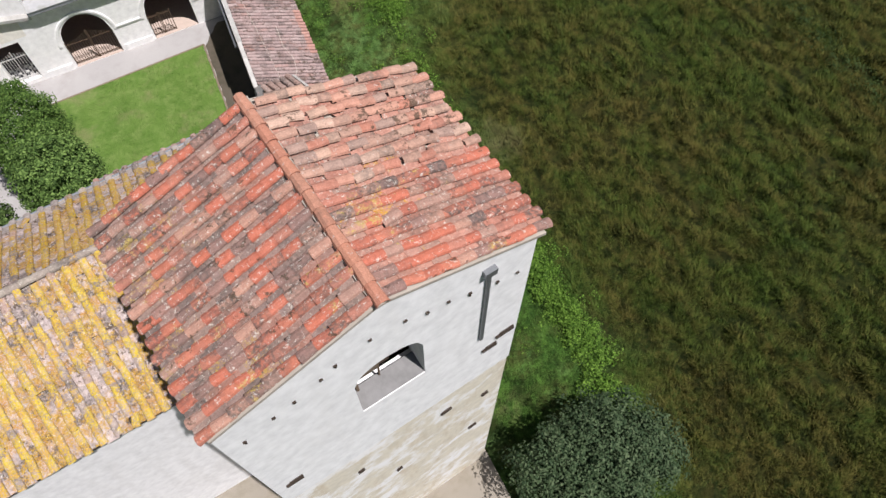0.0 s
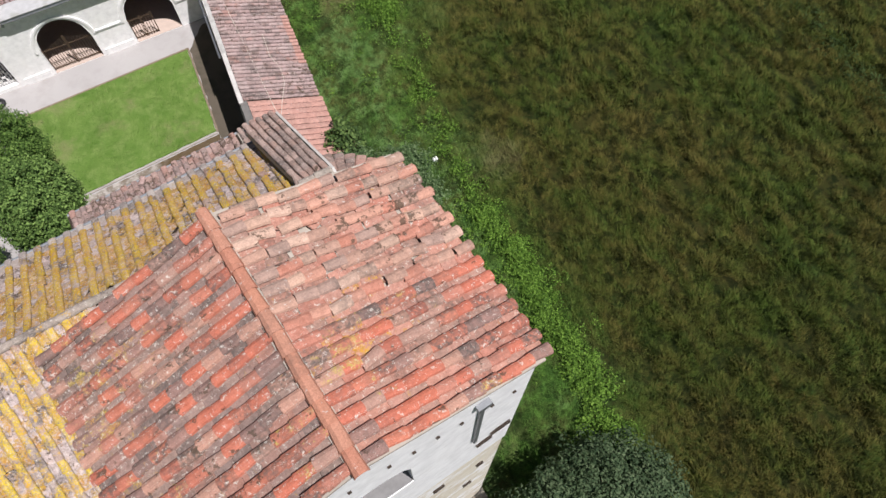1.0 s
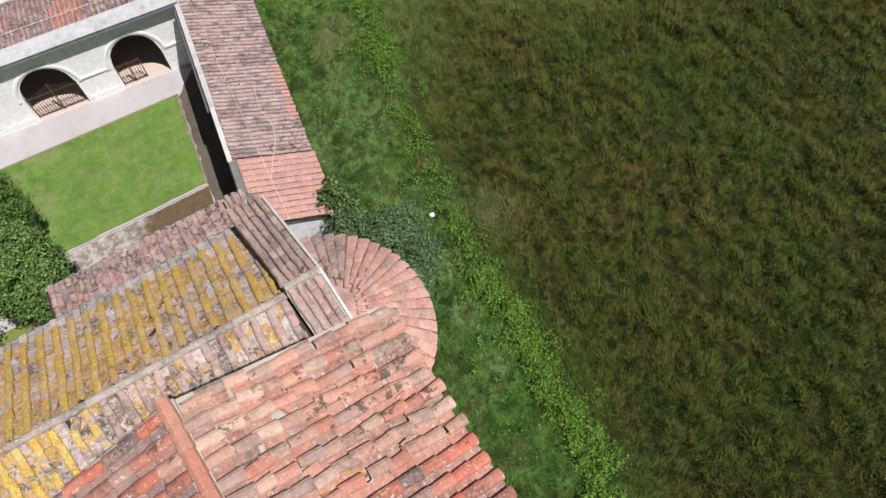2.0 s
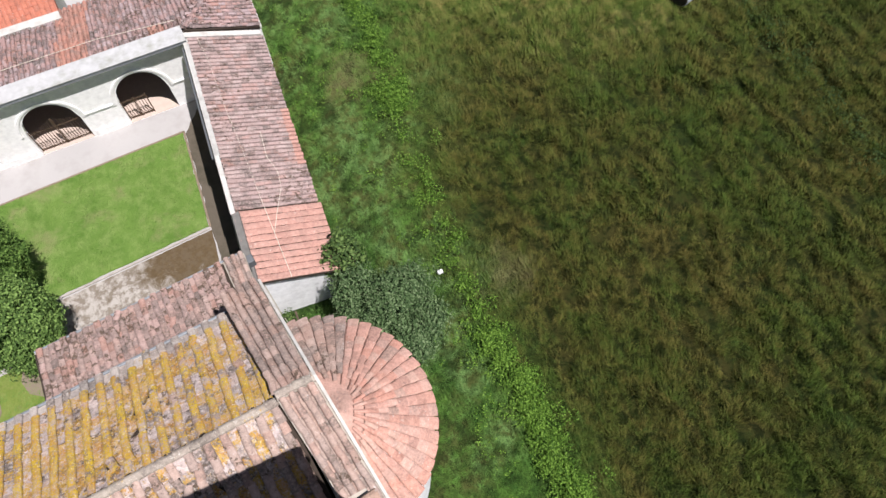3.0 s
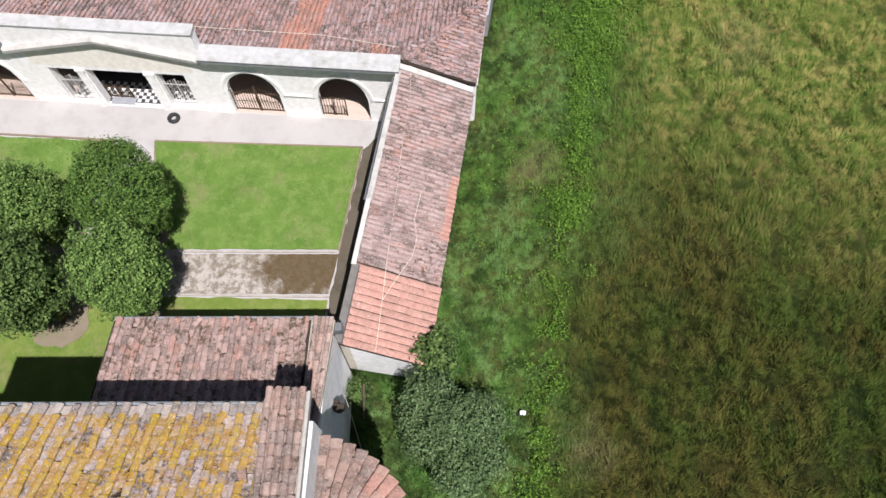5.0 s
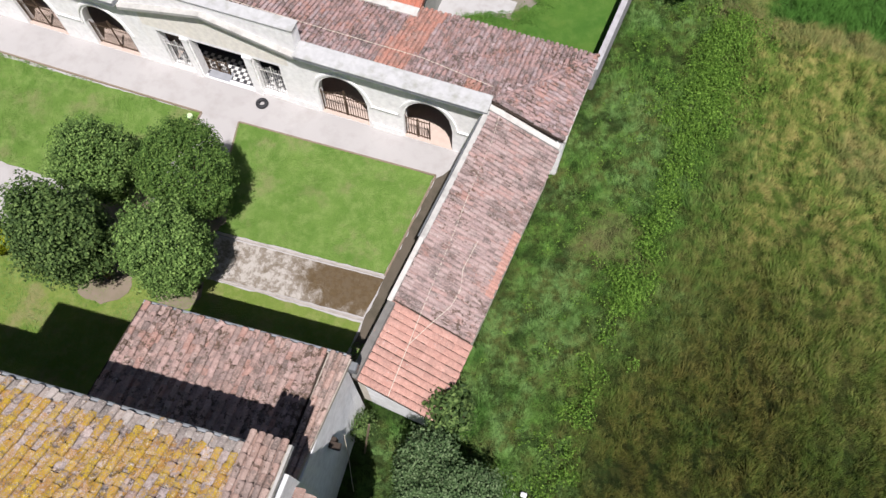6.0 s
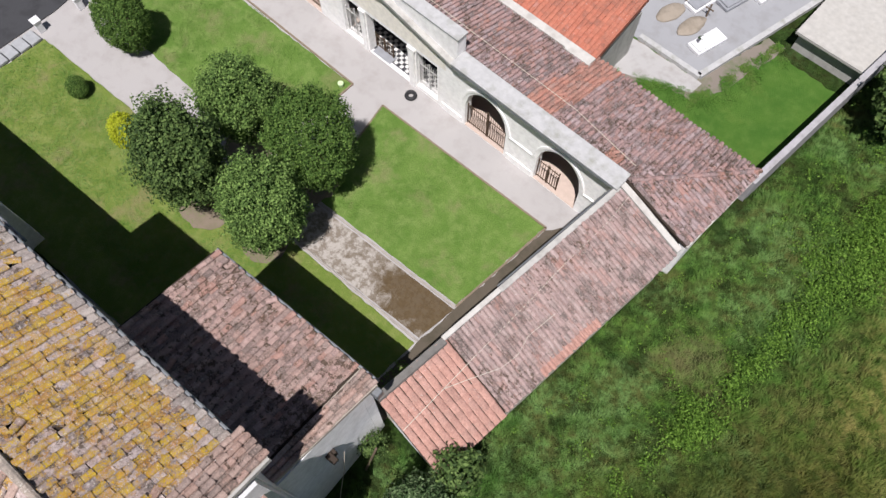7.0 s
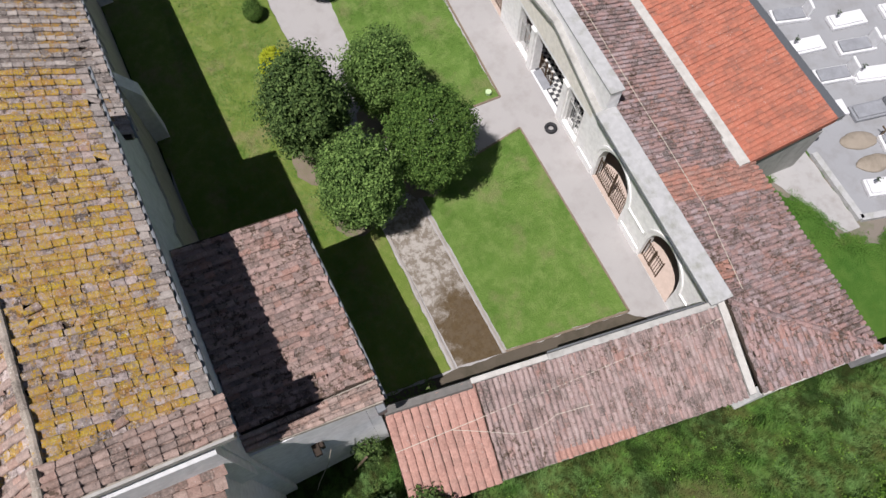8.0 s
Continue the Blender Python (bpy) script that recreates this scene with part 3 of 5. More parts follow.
def flat(name, pts, z, mat, label, thick=0.05, edge=0.0, seed=1):
    """A thin slab on the ground with slightly uneven edges."""
    rng = random.Random(seed)
    ring = []
    for i, p in enumerate(pts):
        a, b = Vector(p), Vector(pts[(i + 1) % len(pts)])
        n = max(1, int((b - a).length / 0.35))
        for k in range(n):
            q = a.lerp(b, k / n)
            w = edge if k else 0
            ring.append((q.x + rng.uniform(-w, w), q.y + rng.uniform(-w, w)))
    bm = bmesh.new()
    hexa(bm, [(x, y, z - thick) for x, y in ring], [(x, y, z) for x, y in ring])
    return single(name, bm, mat, label, name.split("_")[0], kind="structure")


flat("pavement", [(-45, 17.0), (4.0, 15.0), (5.4, 20.0), (6.6, 34.4), (-45, 34.4)], 0.0, gravel, "pale gravel courtyard ground with worn patches", 0.15)
flat("lawn_1", [(-5.6, 31.97), (4.70, 32.28), (4.28, 26.68), (-4.3, 26.1)], 0.05, lawn_mat, "bright green mown lawn in the courtyard", edge=0.03)
flat("lawn_2", [(-7.78, 31.8), (-7.70, 29.0), (-9.0, 26.0), (-21.6, 26.0), (-24.2, 31.4)], 0.05, lawn_mat, "bright green mown lawn beside the arcade path", edge=0.04)
flat("lawn_3", [(4.15, 24.15), (3.9, 16.7), (-21.7, 14.6), (-21.7, 22.7), (-17, 23.0), (-8.4, 23.4), (-3, 23.8)], 0.05, worn_lawn, "mown lawn strip along the church wall", edge=0.04)
flat("path", [(-4.3, 25.85), (4.35, 26.45), (4.15, 24.45), (-3.2, 23.95)], 0.03, mossy, "concrete path with dark moss stains", edge=0.02)

flat("yard", [(-30, -6), (8.6, -1), (8.5, 6.2), (-1, 11), (-30, 9)], 0.0, gravel_material("yard_earth", (0.24, 0.21, 0.17), (0.32, 0.29, 0.24), (0.17, 0.15, 0.10)), "pale trodden earth beside the church", 0.2, 0.1)
# Stained ground, coloured darker still to stand in for the wing's shadow.
flat("soil_strip", [(4.80, 32.2), (4.22, 24.2), (4.2, 20.2), (5.5, 20.2), (6.75, 33.6), (6.0, 33.6)], 0.02, gravel_material("stained_shaded_margin", (0.075, 0.062, 0.046), (0.13, 0.11, 0.085), (0.045, 0.042, 0.026)), "brown stained strip of ground along the wing wall, darkened for the wall's shade", edge=0.05)


bed_soil = gravel_material("bed_soil", (0.17, 0.135, 0.10), (0.25, 0.205, 0.155), (0.12, 0.12, 0.06))
for k, (bx, by, br) in enumerate(((-4.2, 22.9, 1.1), (-4.9, 26.6, 1.2), (-7.6, 22.3, 1.3), (-8.75, 26.0, 1.3))):
    flat("soil_bed", [(bx + br * math.cos(a * 0.6283), by + br * math.sin(a * 0.6283)) for a in range(10)], 0.066 + 0.004 * k, bed_soil, "bare brown soil under a courtyard shrub", 0.06, 0.14, 40 + k)


def edging(pts, label, mat=brick_edge):
    bm = bmesh.new()
    for (x0, y0), (x1, y1) in zip(pts, pts[1:]):
        d = Vector((x1 - x0, y1 - y0, 0)).normalized()
        n = Vector((-d.y, d.x, 0)) * 0.045
        a, b = Vector((x0, y0, -0.05)), Vector((x1, y1, -0.05))
        hexa(bm, [a - n, b - n, b + n, a + n], [p + Vector((0, 0, 0.115)) for p in (a - n, b - n, b + n, a + n)])
    single("lawn_edging", bm, mat, label, "edging", kind="structure")


edging([(-4.3, 26.04), (-5.66, 31.97), (4.76, 32.34), (4.34, 26.62)], "low brown brick edging round a lawn")
edging([(-24, 31.75), (-7.72, 31.86), (-7.64, 29.0)], "low brown brick edging beside the path")
edging([(4.34, 26.56), (-4.3, 25.97)], "low pale stone edging along the path", edge_stone)
edging([(-3.0, 23.9), (4.2, 24.30)], "low stone edging along the path", edge_stone)

flat("asphalt_yard", [(-60, 10), (-22.8, 15.5), (-22.9, 24.2), (-24.5, 34), (-60, 40)], 0.06, gravel_material("dark_asphalt", (0.045, 0.046, 0.05), (0.065, 0.066, 0.07), (0.03, 0.03, 0.032)), "dark asphalt yard beyond the courtyard", 0.2)


def west_end():
    for i in range(7):
        y = 18.3 + i * 0.66
        t = Frame("stone_slab", pose(-22.25 + 0.02 * i, y, 0.05, 0, 0, 4), (0, 0, 0), "grey stone slab laid at the end of the lawn", "slab", "stone slabs at the lawn's end")
        part("top", boxes((-0.45, 0.45, -0.30, 0.30, 0, 0.16), bevel=0.025), granite_pale, t)
    for x, y in ((-22.3, 22.95), (-22.1, 25.3)):
        t = Frame("gate_post", pose(x, y, 0), (0, 0, 0), "short pale stone post at the end of the path", "post")
        part("shaft", boxes((-0.18, 0.18, -0.18, 0.18, 0, 0.75), bevel=0.02), marble, t)
        part("cap", boxes((-0.23, 0.23, -0.23, 0.23, 0.752, 0.84), bevel=0.02), marble, t)
    for x, y, r in ((-22.9, 25.9, 0.28), (-23.3, 26.6, 0.22), (-22.4, 26.5, 0.2)):
        single("plant_pot", tube(bmesh.new(), [(x, y, 0.05), (x, y, 0.1), (x, y, 0.42), (x, y, 0.5)], [r * 0.7, r * 0.72, r, r * 1.05], 14), terracotta_floor, "terracotta plant pot beside the path", "pot", base=(x, y, 0.05))


granite_pale = plaster_material("pale_granite", (0.36, 0.37, 0.38), (0.22, 0.23, 0.24), 0.5)
west_end()

# ---- bell tower ----
def gable_wall(u0, u1, v0, v1, z0, z1, ridge_u, ridge_z, openings=()):
    """A wall across u with a gable on top; openings: (u0, u1, sill, spring, rise)."""
    quads, cuts = [], sorted({u0, u1, ridge_u, *[o[0] for o in openings], *[o[1] for o in openings]})
    top = lambda u: z1 + (ridge_z - z1) * (1 - abs(u - ridge_u) / ((ridge_u - u0) if u < ridge_u else (u1 - ridge_u)))  # noqa: E731
    fine = []
    for a, b in zip(cuts, cuts[1:]):
        n = 6 if any(o[0] <= a and b <= o[1] for o in openings) else 1
        fine += [(a + (b - a) * k / n, a + (b - a) * (k + 1) / n) for k in range(n)]
    for a, b in fine:
        hole = next((o for o in openings if o[0] - 1e-6 <= a and b <= o[1] + 1e-6), None)
        if hole:
            arch = lambda u, h=hole: h[3] + h[4] * math.sqrt(max(0, 1 - ((u - (h[0] + h[1]) / 2) / ((h[1] - h[0]) / 2)) ** 2))  # noqa: E731
            quads += [[(a, z0), (b, z0), (b, hole[2]), (a, hole[2])], [(a, arch(a)), (b, arch(b)), (b, top(b)), (a, top(a))]]
        else:
            quads.append([(a, z0), (b, z0), (b, top(b)), (a, top(a))])
    return extrude_y(quads, v0, v1)


tile_ridge = tile_material("tiles_tower_ridge", [(0.50, 0.24, 0.16), (0.48, 0.22, 0.15), (0.51, 0.26, 0.18)], 0.0, grime_amount=0.2, blotch=0.2)
sill_mat = plaster_material("sill_render", (0.24, 0.235, 0.23), (0.12, 0.12, 0.115), 0.7)


def bell_tower():
    t = Frame("bell_tower", TW, (5.3, 7.6, 0), "tall whitewashed bell tower with a red clay tiled gable roof", "tower")
    shaft = part("shaft", boxes((2.1, 8.5, 5.36, 9.6, -0.5, 13.0)), lower_wall, t, "weathered cream plaster with stains")
    part("front_wall", gable_wall(2.09, 8.51, 5.32, 5.95, 13.0, 19.42, 5.3, 20.60, [(4.50, 6.02, 16.05, 17.72, 0.58)]), white_wall, t, "whitewashed front wall")
    part("side_wall", boxes((2.09, 2.55, 5.952, 9.2, 13.0, 19.42)), white_wall, t)
    part("side_wall", boxes((8.05, 8.51, 5.952, 9.2, 13.0, 19.42)), white_wall, t)
    part("back_wall", gable_wall(2.09, 8.51, 9.2, 9.62, 13.0, 19.42, 5.3, 20.60), white_wall, t)
    # Floor coloured near black so the room's shade shows through the window.
    part("floor", boxes((2.56, 8.04, 5.96, 9.19, 15.0, 15.4)), dark_under, t)
    # the window: a sloping sill, a broken frame
    bm = bmesh.new()
    hexa(bm, [(4.51, 5.34, 15.98), (6.01, 5.34, 15.98), (6.01, 5.8, 15.98), (4.51, 5.8, 15.98)], [(4.51, 5.34, 16.07), (6.01, 5.34, 16.07), (6.01, 5.8, 16.25), (4.51, 5.8, 16.25)])
    win = part("window", bm, sill_mat, t, "arched opening with a worn sloping sill")
    part("post", tube(bmesh.new(), [(5.16, 5.75, 16.05), (5.25, 5.80, 18.25)], 0.025), wood, win)
    part("post", tube(bmesh.new(), [(4.55, 5.78, 17.40), (5.95, 5.80, 17.60)], 0.03), wood, win)
    part("broken_board", boxes((4.60, 4.66, 5.70, 5.85, 16.15, 17.5), (4.60, 5.2, 5.75, 5.80, 16.7, 16.95)), wood, win)
    bm = boxes((7.40, 7.48, 5.25, 5.318, 15.95, 19.30))
    box(bm, 7.31, 7.57, 5.21, 5.318, 19.26, 19.47)
    part("chimney_groove", bm, lead, t, "dark vertical drain pipe")
    rng = random.Random(8)
    for k in range(6):
        for sgn in (-1, 1):
            u = 5.3 + sgn * (0.35 + k * 0.5 + rng.uniform(-0.12, 0.12))
            z = 20.16 - abs(u - 5.3) * 0.41 - (0.34 if sgn < 0 else 0.55) - rng.uniform(0, 0.16)
            if 7.2 < u < 7.6 or u < 2.3 or u > 8.3:
                continue
            part("stub", boxes((u - 0.030, u + 0.035, 5.28, 5.319, z, z + 0.035), (u - 0.015, u + 0.02, 5.295, 5.319, z - rng.uniform(0.03, 0.12), z)), dark_under, t)
    # Dark raised blocks stand in for cracks in the plaster.
    for u, z, w in ((6.58, 11.5, 0.34), (3.9, 11.2, 0.2), (7.6, 7.5, 0.3), (4.9, 8.4, 0.2), (7.9, 10.6, 0.22)):
        bm = bmesh.new()
        hexa(bm, [(u - w / 2, 5.29, z), (u + w / 2, 5.29, z + 0.06), (u + w / 2, 5.359, z + 0.06), (u - w / 2, 5.359, z)], [(u - w / 3, 5.31, z + 0.10), (u + w / 2, 5.31, z + 0.13), (u + w / 2, 5.359, z + 0.13), (u - w / 3, 5.359, z + 0.10)])
        part("crack_mark", bm, dark_under, t)
    for u, z, w in ((8.15, 15.25, 0.5), (7.75, 14.85, 0.4), (2.55, 14.4, 0.42)):
        part("crack_mark", boxes((u - w / 2, u + w / 2, 5.26, 5.319, z, z + 0.07), (u - w / 4, u + w / 2, 5.28, 5.319, z + 0.071, z + 0.14)), dark_under, t)
    # the roof
    V0, V1, ZE, ZR, UR = 5.22, 9.92, 19.53, 20.76, 5.33
    UL, URT = 2.03, 8.72
    bm = slab_between((UL + 0.05, V0 + 0.06, ZE), (UR, V0 + 0.06, ZR), (UR, V1, ZR), (UL + 0.05, V1, ZE), 0.08)
    roof_l = part("roof_slope", bm, mortar, t, "red and grey half-round clay tiles")
    lay_tiles(roof_l, t.base, (UL, V0, ZE), (UL, V1, ZE), (UR - 0.08, V0, ZR - 0.03), (UR - 0.08, V1, ZR - 0.03), tile_tower, near=(3.6, 7.2, 20.2), rng=random.Random(1), pan_mat=pan_tower, pitch=0.31, cover=TOWER_COVER, pan=TOWER_PAN)
    bm = slab_between((URT - 0.05, V0 + 0.06, ZE), (URT - 0.05, V1, ZE), (UR, V1, ZR), (UR, V0 + 0.06, ZR), 0.08)
    roof_r = part("roof_slope", bm, mortar, t, "bleached and broken half-round clay tiles")
    lay_tiles(roof_r, t.base, (URT, V0, ZE), (URT, V1, ZE), (UR + 0.08, V0, ZR - 0.03), (UR + 0.08, V1, ZR - 0.03), tile_tower, near=(7, 6.4, 20.2), rng=random.Random(2), keep=lambda p: p.y < 7.35, most=150, pan_mat=pan_salmon, pitch=0.31, cover=TOWER_COVER, pan=TOWER_PAN)
    lay_tiles(roof_r, t.base, (URT, V0, ZE), (URT, V1, ZE), (UR + 0.08, V0, ZR - 0.03), (UR + 0.08, V1, ZR - 0.03), tile_tower_old, near=(7, 8.5, 20.2), rng=random.Random(4), keep=lambda p: p.y >= 7.35, jitter=2.6, most=150, pan_mat=pan_salmon, pitch=0.31, cover=TOWER_COVER, pan=TOWER_PAN)
    ridge_tiles(roof_l, t.base, (UR, V0 - 0.02, ZR), (UR, V1 - 0.02, ZR), tile_ridge)
    # mortar along the ridge
    part("ridge_mortar", slab_between((UR - 0.13, V0 + 0.02, ZR + 0.035), (UR + 0.13, V0 + 0.02, ZR + 0.035), (UR + 0.13, V1, ZR + 0.035), (UR - 0.13, V1, ZR + 0.035), 0.06), mortar, roof_l, base=t.base)


def gabled_block(name, label, u0, u1, v0, v1, eave, ridge, over, tiles_n, tiles_s, near, wall, seed, east_roof=None, pan_n=None, ridge_v=None, eave_s=None):
    """A long block with a ridge along u."""
    t = Frame(name, CH, ((u0 + u1) / 2, (v0 + v1) / 2, 0), label, "church")
    vm, eave_s = ridge_v or (v0 + v1) / 2, eave_s or eave
    part("side_wall", boxes((u0, u1, v1 - 0.5, v1, -0.5, eave - 0.1)), wall, t)
    part("side_wall", boxes((u0, u1, v0, v0 + 0.5, -0.5, eave_s - 0.1)), wall, t)
    for a, b in ((u0, u0 + 0.45), (u1 - 0.45, u1)):
        bm = bmesh.new()
        ring = [(v0 + 0.5, -0.5), (v1 - 0.5, -0.5), (v1 - 0.5, eave - 0.1), (vm, ridge - 0.22), (v0 + 0.5, eave_s - 0.1)]
        hexa(bm, [(a, v, z) for v, z in ring], [(b, v, z) for v, z in ring])
        part("gable_wall", bm, wall, t)
    r0, r1 = u0 - 0.1, (east_roof or u1)
    ve, vs = v1 + over, v0 - over
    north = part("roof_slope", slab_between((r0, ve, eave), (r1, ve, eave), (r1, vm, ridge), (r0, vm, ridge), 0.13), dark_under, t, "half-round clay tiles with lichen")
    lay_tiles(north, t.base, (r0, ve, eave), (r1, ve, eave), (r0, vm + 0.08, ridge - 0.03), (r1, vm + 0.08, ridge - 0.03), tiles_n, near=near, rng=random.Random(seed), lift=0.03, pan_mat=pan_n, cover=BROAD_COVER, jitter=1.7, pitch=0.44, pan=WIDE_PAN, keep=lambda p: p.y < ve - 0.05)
    lay_tiles(north, t.base, (r0, ve, eave), (r1, ve, eave), (r0, vm + 0.08, ridge - 0.03), (r1, vm + 0.08, ridge - 0.03), tile_grey, rng=random.Random(seed), lift=0.03, pan_mat=tile_grey, cover=BROAD_COVER, jitter=1.7, pitch=0.44, pan=WIDE_PAN, keep=lambda p: p.y >= ve - 0.05)
    part("eave_band", boxes((r0, r1, ve - 0.02, ve + 0.05, eave - 0.12, eave - 0.01)), mortar, t, "pale mortar under the eave tiles")
    part("gutter", tube(bmesh.new(), [(r0, ve + 0.12, eave - 0.06), (r1, ve + 0.12, eave - 0.06)], 0.055, 8), zinc_pale, t, "pale zinc gutter")
    south = part("roof_slope", slab_between((r0, vs, eave_s), (r0, vm, ridge), (r1, vm, ridge), (r1, vs, eave_s), 0.13), dark_under, t, "half-round clay tiles with lichen")
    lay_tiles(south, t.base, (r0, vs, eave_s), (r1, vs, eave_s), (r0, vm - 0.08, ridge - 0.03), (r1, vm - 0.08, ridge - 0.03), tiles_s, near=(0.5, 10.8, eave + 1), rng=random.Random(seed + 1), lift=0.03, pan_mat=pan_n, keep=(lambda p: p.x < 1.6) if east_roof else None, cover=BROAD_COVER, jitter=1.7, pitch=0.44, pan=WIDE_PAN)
    if east_roof:
        lay_tiles(south, t.base, (r0, vs, eave_s), (r1, vs, eave_s), (r0, vm - 0.08, ridge - 0.03), (r1, vm - 0.08, ridge - 0.03), tile_verge, near=(4, 12.4, eave + 1), rng=random.Random(seed + 2), pan_mat=pan_rubble, keep=lambda p: p.x >= 1.6, most=200, cover=BROAD_COVER, jitter=1.5, pitch=0.44, pan=WIDE_PAN)
    ridge_tiles(north, t.base, (r0, vm, ridge), (r1, vm, ridge), cement_tile, 0.06)
    return t, north, south


cement_tile = tile_material("tiles_ridge", [(0.36, 0.32, 0.27), (0.40, 0.35, 0.30), (0.33, 0.28, 0.24)], 0.15, grime_amount=0.4)


def verge_u(v):
    """Inner and outer line of the east gable's verge, which stands askew."""
    return 6.40 + (16.8 - v) * 0.092, 7.50 + (16.8 - v) * 0.065


def church():
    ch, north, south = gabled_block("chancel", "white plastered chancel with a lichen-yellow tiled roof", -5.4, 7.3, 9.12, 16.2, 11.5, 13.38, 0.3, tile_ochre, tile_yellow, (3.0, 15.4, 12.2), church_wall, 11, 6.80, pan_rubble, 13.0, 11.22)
    # the raised verge over the east gable
    vm, zr = 13.0, 13.80
    for ve, ze, sgn in ((16.80, 11.98, 1), (9.2, 11.85, -1)):
        (i0, o0), (i1, o1) = verge_u(ve), verge_u(vm)
        v = part("verge_roof", slab_between(*[(i0, ve, ze), (o0, ve, ze), (o1, vm, zr), (i1, vm, zr)][::sgn], 0.34), mortar, ch, "raised strip of brown clay tiles along the gable")
        lay_tiles(v, ch.base, (i0, ve, ze), (o0 - 0.02, ve, ze), (i1, vm, zr), (o1 - 0.02, vm, zr), tile_verge, near=(6.9, 15, 12.5), rng=random.Random(21 + sgn), jitter=1.2)
        part("coping", slab_between(*[(o0 + 0.005, ve, ze + 0.10), (o0 + 0.08, ve, ze + 0.10), (o1 + 0.08, vm, zr + 0.10), (o1 + 0.005, vm, zr + 0.10)][::sgn], 0.24), pale_mortar, ch, "thin white plaster edge of the gable")
    crest = part("ridge_mortar", slab_between((6.76, 12.88, 13.85), (7.76, 12.88, 13.85), (7.76, 13.12, 13.85), (6.76, 13.12, 13.85), 0.12), mortar, ch)
    ridge_tiles(crest, ch.base, (6.78, 13.0, 13.80), (7.7, 13.0, 13.80), cement_tile, 0.06)
    # the older, rougher render low on the wall
    for holder, u0, u1, v, top in ((ch, -5.38, -0.44, 16.2, 4.6), ):
        rng, quads, u = random.Random(15), [], u0
        z = top
        while u < u1:
            w = min(u1, u + rng.uniform(0.25, 0.6))
            z2 = top + rng.uniform(-0.45, 0.45)
            quads.append([(u, -0.4), (w, -0.4), (w, z2), (u, z)])
            u, z = w, z2
        part("lower_render", extrude_y(quads, v + 0.002, v + 0.09), old_stone, holder, "rough stained render low on the wall")
    bm = bmesh.new()
    ring = [(9.2, 7), (16.15, 7), (16.15, 11.4), (13.0, 13.15), (9.2, 11.2)]
    hexa(bm, [(7.303, v, z) for v, z in ring], [(verge_u(v)[1] + 0.05, v, z) for v, z in ring])
    part("east_wall", bm, church_wall, ch)

    nave, _, _ = gabled_block("nave", "lower white plastered nave with weathered grey tiled roof", -34.0, -5.42, 9.9, 16.1, 7.6, 9.35, 0.35, tile_grey, tile_grey, (-8, 15.4, 8.2), church_wall, 31, None, pan_pale)
    rng, quads, u, z = random.Random(16), [], -33.9, 4.2
    while u < -5.44:
        w = min(-5.44, u + rng.uniform(0.25, 0.7))
        z2 = 4.2 + rng.uniform(-0.5, 0.5)
        quads.append([(u, -0.4), (w, -0.4), (w, z2), (u, z)])
        u, z = w, z2
    part("lower_render", extrude_y(quads, 16.102, 16.19), old_stone, nave, "rough stained render low on the wall")
    for u in (-11.5, -21.0):
        bm = bmesh.new()
        hexa(bm, [(u, 16.192, 0), (u + 0.8, 16.192, 0), (u + 0.8, 16.9, 0), (u, 16.9, 0)], [(u, 16.192, 4.6), (u + 0.8, 16.192, 4.6), (u + 0.8, 16.85, 3.4), (u, 16.85, 3.4)])
        part("buttress", bm, church_wall, nave, "sloping plastered buttress")


